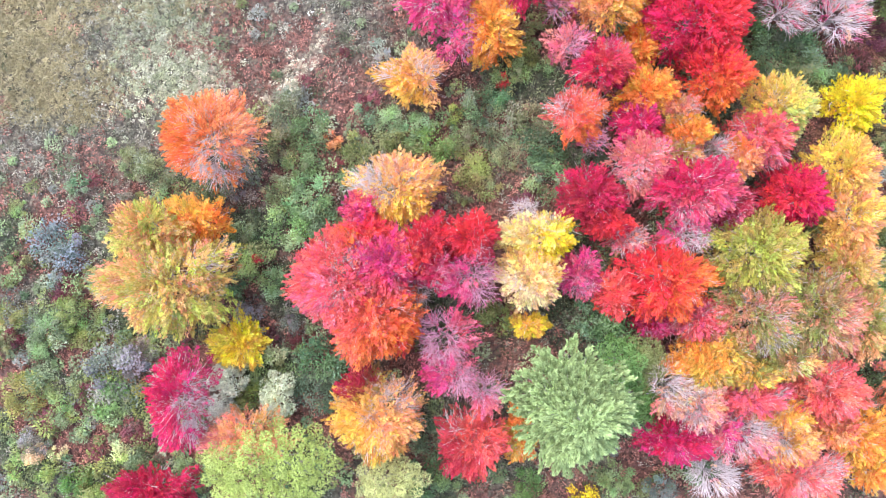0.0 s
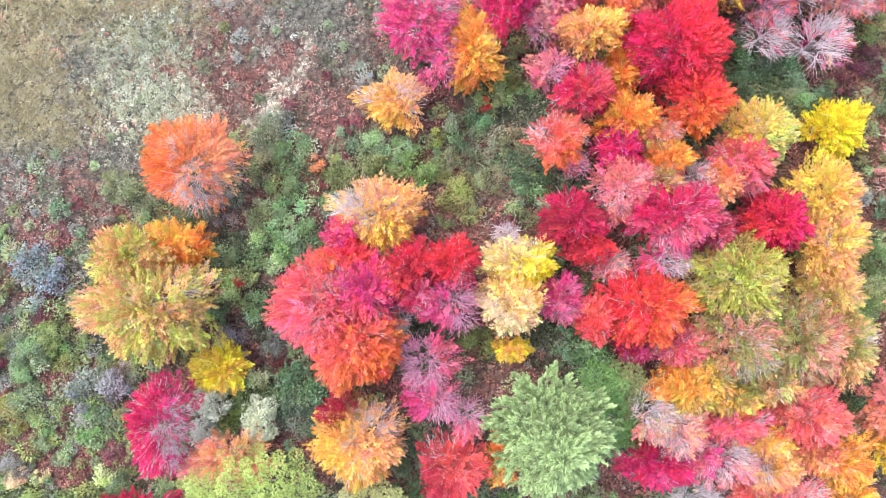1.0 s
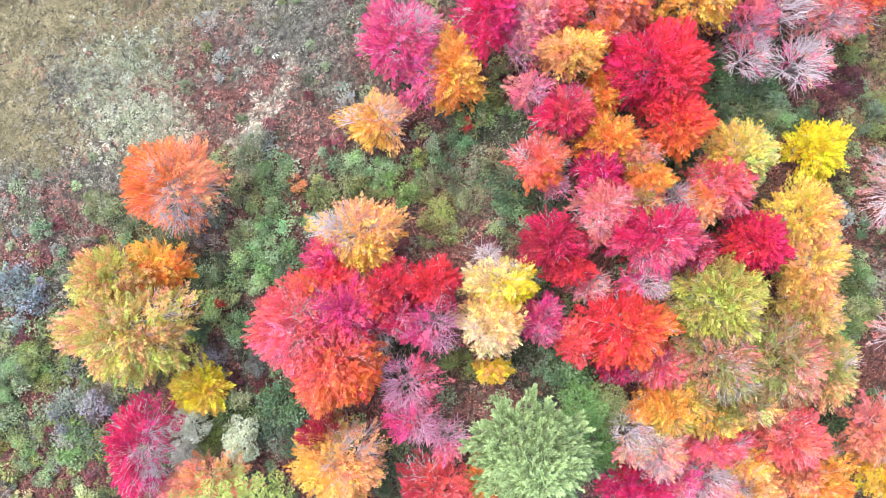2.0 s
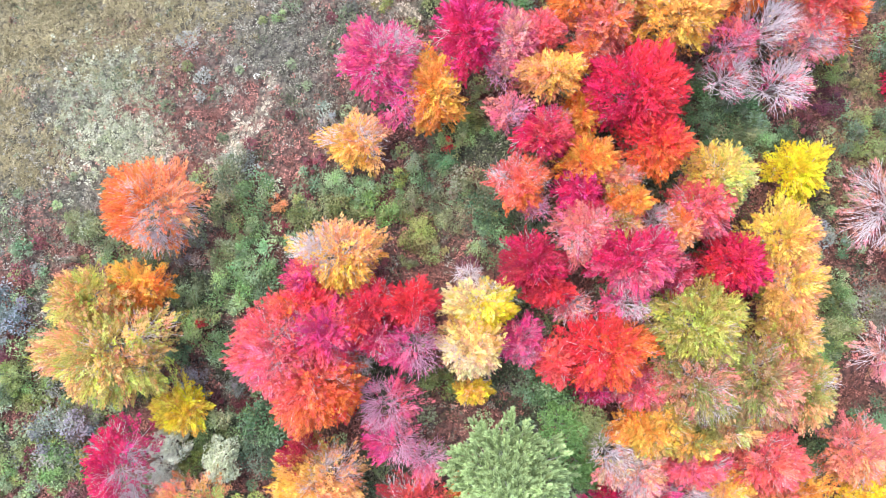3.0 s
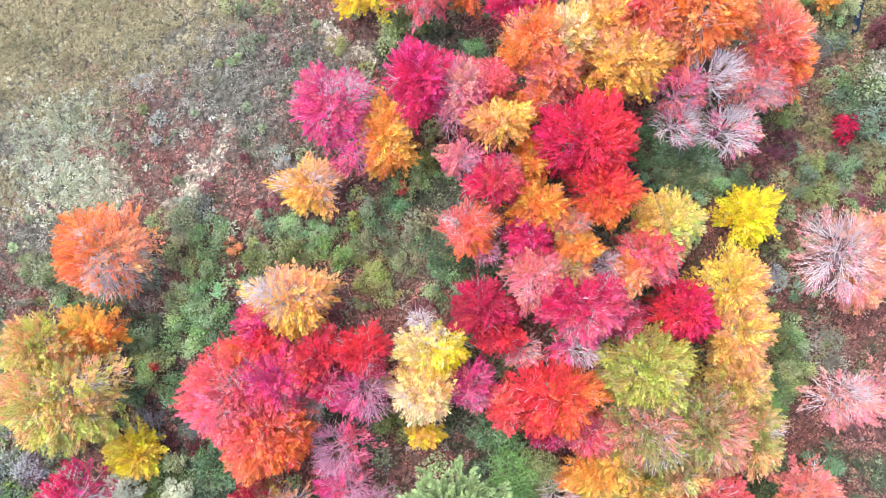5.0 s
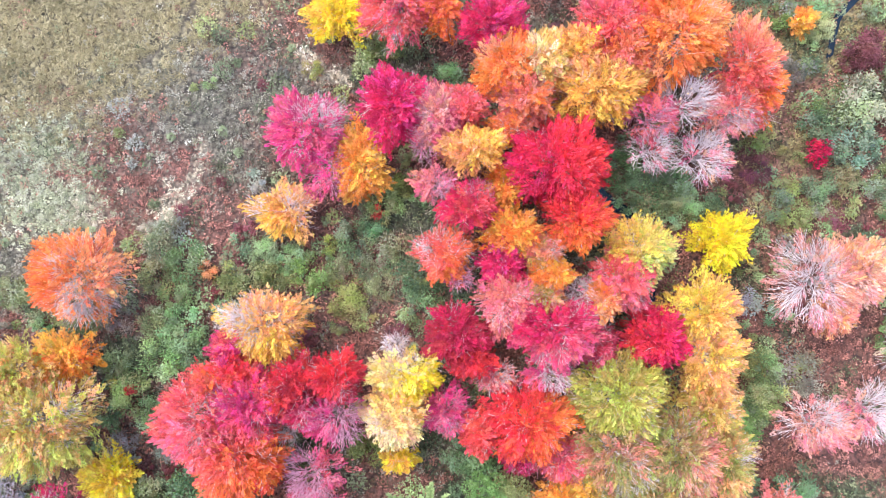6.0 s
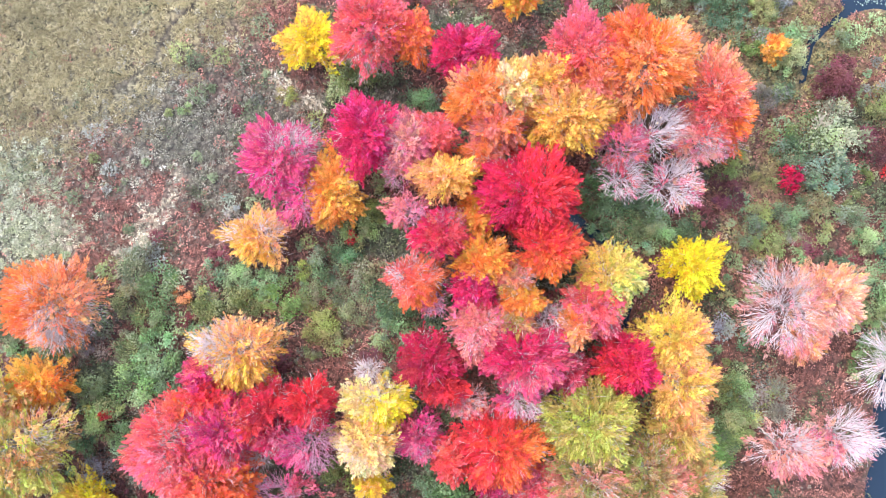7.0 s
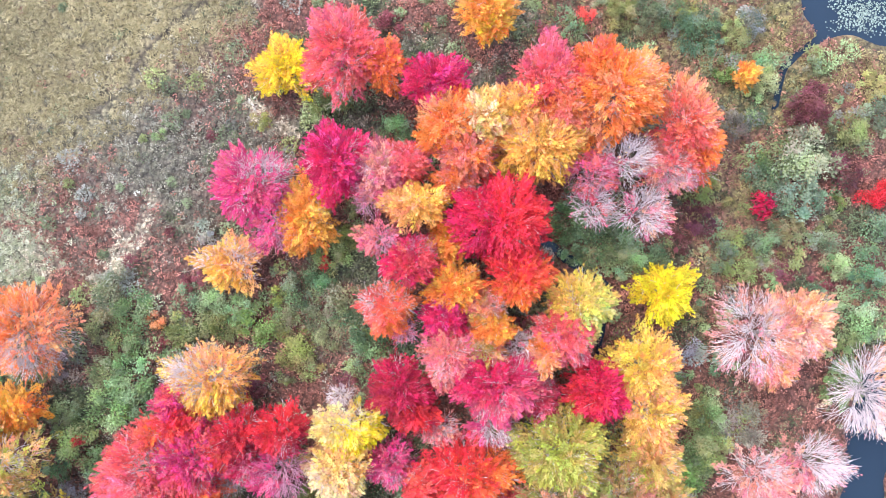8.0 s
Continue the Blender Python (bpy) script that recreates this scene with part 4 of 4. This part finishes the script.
shrub(-28.60, -11.27, 0.63, 1.0, "maroon")
shrub(-27.67, -12.70, 0.63, 1.1, "moss")
shrub(-30.44, -13.59, 0.99, 1.2, "leaf")
shrub(-28.66, -14.51, 0.90, 1.1, "leaf")
shrub(-32.70, -15.40, 1.17, 1.2, "ash")
shrub(-34.02, -17.64, 0.99, 1.3, "limy")
shrub(-30.89, -16.21, 0.72, 1.2, "primrose")
shrub(-25.83, -16.12, 0.90, 1.2, "primrose")
shrub(-24.82, -14.51, 1.09, 1.1, "maroon")
shrub(-22.36, -11.27, 0.91, 1.0, "maroon")
shrub(-24.07, -17.17, 1.26, 1.4, "forest")
shrub(-20.20, -18.17, 1.35, 1.6, "leaf")
shrub(-34.92, -7.26, 1.08, 1.3, "sage")
shrub(-24.57, -11.34, 0.99, 1.2, "limy")
shrub(-5.61, 11.72, 1.00, 1.0, "maroon")
shrub(-6.51, 10.80, 0.99, 1.1, "sage")
shrub(3.97, 9.07, 1.26, 1.3, "sage")
shrub(5.32, 7.62, 1.26, 1.4, "leaf")
shrub(3.52, 4.92, 1.08, 1.2, "moss")
shrub(6.25, 4.48, 1.09, 1.0, "maroon")
shrub(4.42, 12.14, 1.17, 1.3, "forest")
shrub(-8.24, 6.29, 0.91, 1.0, "maroon")
shrub(-30.47, -3.57, 1.09, 1.1, "maroon")
shrub(-22.33, 4.11, 0.99, 1.1, "forest")
shrub(-16.87, -2.66, 1.17, 1.3, "forest")
shrub(-11.92, -5.37, 1.17, 1.2, "ash")
shrub(-13.76, -7.20, 0.91, 1.0, "maroon")
shrub(42.51, 16.43, 1.19, 1.3, "moss")
shrub(45.03, 15.39, 1.19, 1.3, "sage")
shrub(46.30, 18.28, 0.69, 1.2, "limy")
shrub(42.65, 14.14, 1.10, 1.1, "moss")
shrub(44.89, 11.85, 1.01, 1.0, "maroon")
shrub(37.10, 9.10, 0.91, 1.3, "leaf")
shrub(36.37, 5.44, 0.91, 1.3, "forest")
shrub(34.53, 9.08, 0.92, 1.1, "moss")
shrub(31.51, 13.20, 1.19, 1.3, "forest")
shrub(33.49, 15.03, 1.01, 1.0, "maroon")
shrub(37.58, 15.50, 1.01, 1.2, "moss")
shrub(41.67, 12.85, 1.01, 1.0, "maroon")
shrub(37.94, 32.12, 1.19, 1.2, "moss")
shrub(34.25, 32.09, 1.37, 1.3, "forest")
shrub(31.05, 33.01, 1.19, 1.2, "sage")
shrub(28.75, 33.46, 1.19, 1.2, "moss")
shrub(22.34, 32.07, 1.01, 1.1, "maroon")
shrub(47.59, 24.34, 1.19, 1.2, "moss")
shrub(49.21, 28.02, 1.19, 1.2, "limy")
shrub(31.00, 34.05, 1.28, 1.5, "forest")
shrub(33.06, 33.60, 1.28, 1.5, "forest")
shrub(35.60, 33.36, 1.19, 1.4, "forest")
shrub(28.74, 34.27, 1.19, 1.3, "moss")
shrub(34.32, 34.18, 0.82, 1.4, "limy")
shrub(-25.25, 3.90, 0.60, 1.6, "ash")
shrub(-11.80, -7.35, 0.85, 1.3, "maroon")


# smaller bushes over the heath, thinner on the dry meadow; the least of them joined as undergrowth
rng = np.random.default_rng(31)
rest = []
single = 0
for _ in range(1000):
    x, y = rng.uniform(-37, 53), rng.uniform(-21, 36)
    if x > 12 and y < 0.9 * (x - 34) - 6 or y > 21 and x < -24:
        continue
    g = growth(np.array(x), np.array(y))
    if wet(np.array(x), np.array(y)) > -0.2 or rng.random() < min(0.97, float(g["grass"] + g["lichen"] + g["sand"]) * 0.5):
        continue
    shade = str(rng.choice(["leaf", "sage", "moss", "forest", "ash", "maroon", "limy", "pale"], p=[0.19, 0.25, 0.20, 0.13, 0.12, 0.09, 0.01, 0.01]))
    if x < 2 and y > 12 and shade in ("leaf", "limy", "forest"):
        shade = "ash" if shade == "leaf" else "sage"
    r = 0.35 + 0.75 * rng.random() ** 1.6
    tall = r * rng.uniform(0.9, 1.3)
    if r > 0.5 and single < 110:
        single += 1
        shrub(x, y, r, tall, shade)
    else:
        rest.append((x, y, r, tall, shade))
for _ in range(150):
    x, y, r = rng.uniform(-37, -21), rng.uniform(-21, -2), 0.4 + 0.55 * rng.random()
    rest.append((x, y, r, r * rng.uniform(1.0, 1.5), str(rng.choice(["moss", "sage", "leaf", "ash", "limy", "pale"], p=[0.3, 0.25, 0.17, 0.12, 0.11, 0.05]))))
c, d, tints = [], [], []
for x, y, r, tall, shade in rest:
    n = int(190 * r + 90)
    v = unit(rng.normal(size=(n, 3)) + np.array((0, 0, 0.3)))
    v[:, 2] = np.abs(v[:, 2])
    lump = 1 + 0.25 * np.sin(np.arctan2(v[:, 1], v[:, 0]) * 3 + x) * np.sin(v[:, 2] * 5 + y)
    c.append(np.array((x, y, float(land(np.array(x), np.array(y))))) + v * np.array((r, r, tall)) * (lump * rng.uniform(0.7, 1.1, n))[:, None])
    d.append(v + rng.normal(size=(n, 3)) * 0.6)
    tints.append(np.array(TINT[shade]) * rng.uniform(0.85, 1.15, (n, 1)) * rng.uniform(0.6, 1.4))
c, d, tints = np.concatenate(c), np.concatenate(d), np.concatenate(tints)
under = new("undergrowth", leaves("undergrowth", c, d, rng.uniform(0.12, 0.22, len(c)), tints, rng, width=0.75))
under.data.materials.append(BRUSH_LEAF)
tagged(under, "small mixed green and grey bushes of the heath", "undergrowth", kind="stuff")


# ---- low growth that nobody could count ----
def low_growth(name, kind, label, dense, seed, sprigs, spreadout, tall, length, width, uneven=1.0):
    """Clumps of one kind of low growth, dense ones to the square metre, strewn where the land carries it."""
    rng = np.random.default_rng(seed)
    count = int(dense * 96 * 64)
    x, y = rng.uniform(-40, 56, count), rng.uniform(-24, 40, count)
    g = growth(x, y)
    keep = (rng.random(count) < g[kind] / (sum(g.values()) + 1e-6)) & (wet(x, y) < 0.05) & (np.abs(game_trail(x, y)) > 0.30)
    x, y = x[keep], y[keep]
    k = len(x)
    z = land(x, y)
    r = rng.uniform(0.5, 1.4, k) * spreadout
    src = np.repeat(np.arange(k), sprigs)
    v = unit(rng.normal(size=(k * sprigs, 3)) * np.array((1, 1, 0.6)) + np.array((0, 0, 0.5)))
    v[:, 2] = np.abs(v[:, 2])
    c = np.stack((x, y, z), -1)[src] + v * np.stack((r, r, r * tall), -1)[src] * rng.uniform(0.5, 1.0, (len(src), 1)) + np.array((0, 0, 0.03))
    pal = np.array(PALETTE[kind])
    tint = pal[rng.integers(0, 3, k)][src] * (1 + uneven * (rng.uniform(-0.62, 0.62, k)[src] + rng.uniform(-0.14, 0.14, len(src))))[:, None]
    sweep = ripple_noise(x * 0.5 + y * 0.3, y * 1.2 - x * 0.4, 2.2, 71) * 0.16 + ripple_noise(x, y, 5.0, 72) * 0.14
    tint = tint * (1 + np.clip(sweep, -0.35, 0.35))[src][:, None]
    ob = new(name, leaves(name, c, v + rng.normal(size=v.shape) * 0.5, rng.uniform(0.7, 1.3, len(src)) * length, np.clip(tint, 0, 0.9), rng, width=width))
    ob.data.materials.append(BRUSH_LEAF)
    tagged(ob, label, "low growth", kind="stuff")


low_growth("dry_grass", "grass", "dry tan meadow grass in flattened tufts", 7, 41, 22, 0.50, 0.4, 0.36, 0.2, uneven=0.32)
low_growth("red_brush", "red", "low dark red huckleberry brush", 6, 42, 16, 0.42, 1.1, 0.15, 0.75)
low_growth("green_brush", "green", "low dull green bog brush", 6, 43, 22, 0.46, 1.2, 0.15, 0.75)
low_growth("grey_brush", "grey", "grey twiggy leafless heath brush", 9, 44, 18, 0.34, 1.1, 0.15, 0.55)
low_growth("lichen_mat", "lichen", "pale grey-green lichen and moss cushions", 16, 45, 24, 0.32, 0.7, 0.15, 0.75, uneven=0.45)
low_growth("sand_litter", "sand", "pale sandy litter and bleached stalks", 26, 46, 20, 0.22, 0.3, 0.16, 0.55)
low_growth("sedge_bed", "sedge", "yellow-brown sedge round the pond", 7, 47, 26, 0.38, 1.0, 0.22, 0.35, uneven=0.5)
low_growth("rusty_fern", "rust", "rust-brown ferns between the shrubs", 8, 48, 24, 0.40, 1.0, 0.17, 0.65, uneven=0.8)

# lily pads on the pond
rng = np.random.default_rng(61)
px, py = rng.normal(48.9, 1.8, 1000), rng.normal(34.2, 1.1, 1000)
ok = (wet(px, py) > 0.35) & (px > 45.8)
px, py = px[ok], py[ok]
ang = np.arange(6) * np.pi / 3
size = rng.uniform(0.035, 0.09, len(px))
rim = np.stack((px[:, None] + size[:, None] * np.cos(ang), py[:, None] + size[:, None] * np.sin(ang), np.repeat(rng.uniform(-0.352, -0.325, (len(px), 1)), 6, 1)), -1)
pads = new("lily_pads", quads("lily_pads", rim.reshape(-1, 3), np.arange(6 * len(px)).reshape(-1, 6), np.repeat(np.array((0.23, 0.28, 0.24)) * rng.uniform(0.6, 1.2, (len(px), 1)), 6, 0)))
pads.data.materials.append(BRUSH_LEAF)
tagged(pads, "pale floating lily pads on the pond", "lily pads", kind="stuff")


# ---- fallen and dead wood ----
def dead_branch(x0, y0, x1, y1, z, thick, seed):
    """A bleached branch lying on the brush, with a few broken side shoots."""
    rng = np.random.default_rng(seed)
    ob = tagged(new("fallen_branch"), "bleached grey dead branch lying on the brush", "branch", "dead wood")
    ob.location = (x0, y0, float(land(np.array(x0), np.array(y0))))
    end = np.array((x1 - x0, y1 - y0, z))
    line = np.stack([end * f + np.array((rng.normal() * 0.06, rng.normal() * 0.06, z * (1 - f) + 0.05)) for f in np.linspace(0, 1, 6)])
    part("stick", tubes("stick", [line], [np.linspace(thick, thick * 0.3, 6)], 6), DEADWOOD, ob)
    for f in (1, 2, 3, 4):
        go = unit(unit(end) + rng.normal(size=3) * np.array((0.7, 0.7, 0.3))) * rng.uniform(0.5, 1.2)
        part("side_shoot", tubes("side_shoot", bend(line[f:f + 1], line[f:f + 1] + go, 0.05, rng, 0.05), [[thick * 0.5, thick * 0.35, thick * 0.12]], 4), DEADWOOD, ob)


dead_branch(37.58, -1.65, 39.51, -3.48, 0.5, 0.06, 1290)
dead_branch(37.99, -0.53, 40.06, -0.34, 0.6, 0.05, 1300)
dead_branch(39.89, -1.70, 42.39, -3.42, 1.0, 0.07, 1345)
dead_branch(-1.59, 26.56, -0.20, 24.95, 0.2, 0.05, 440)
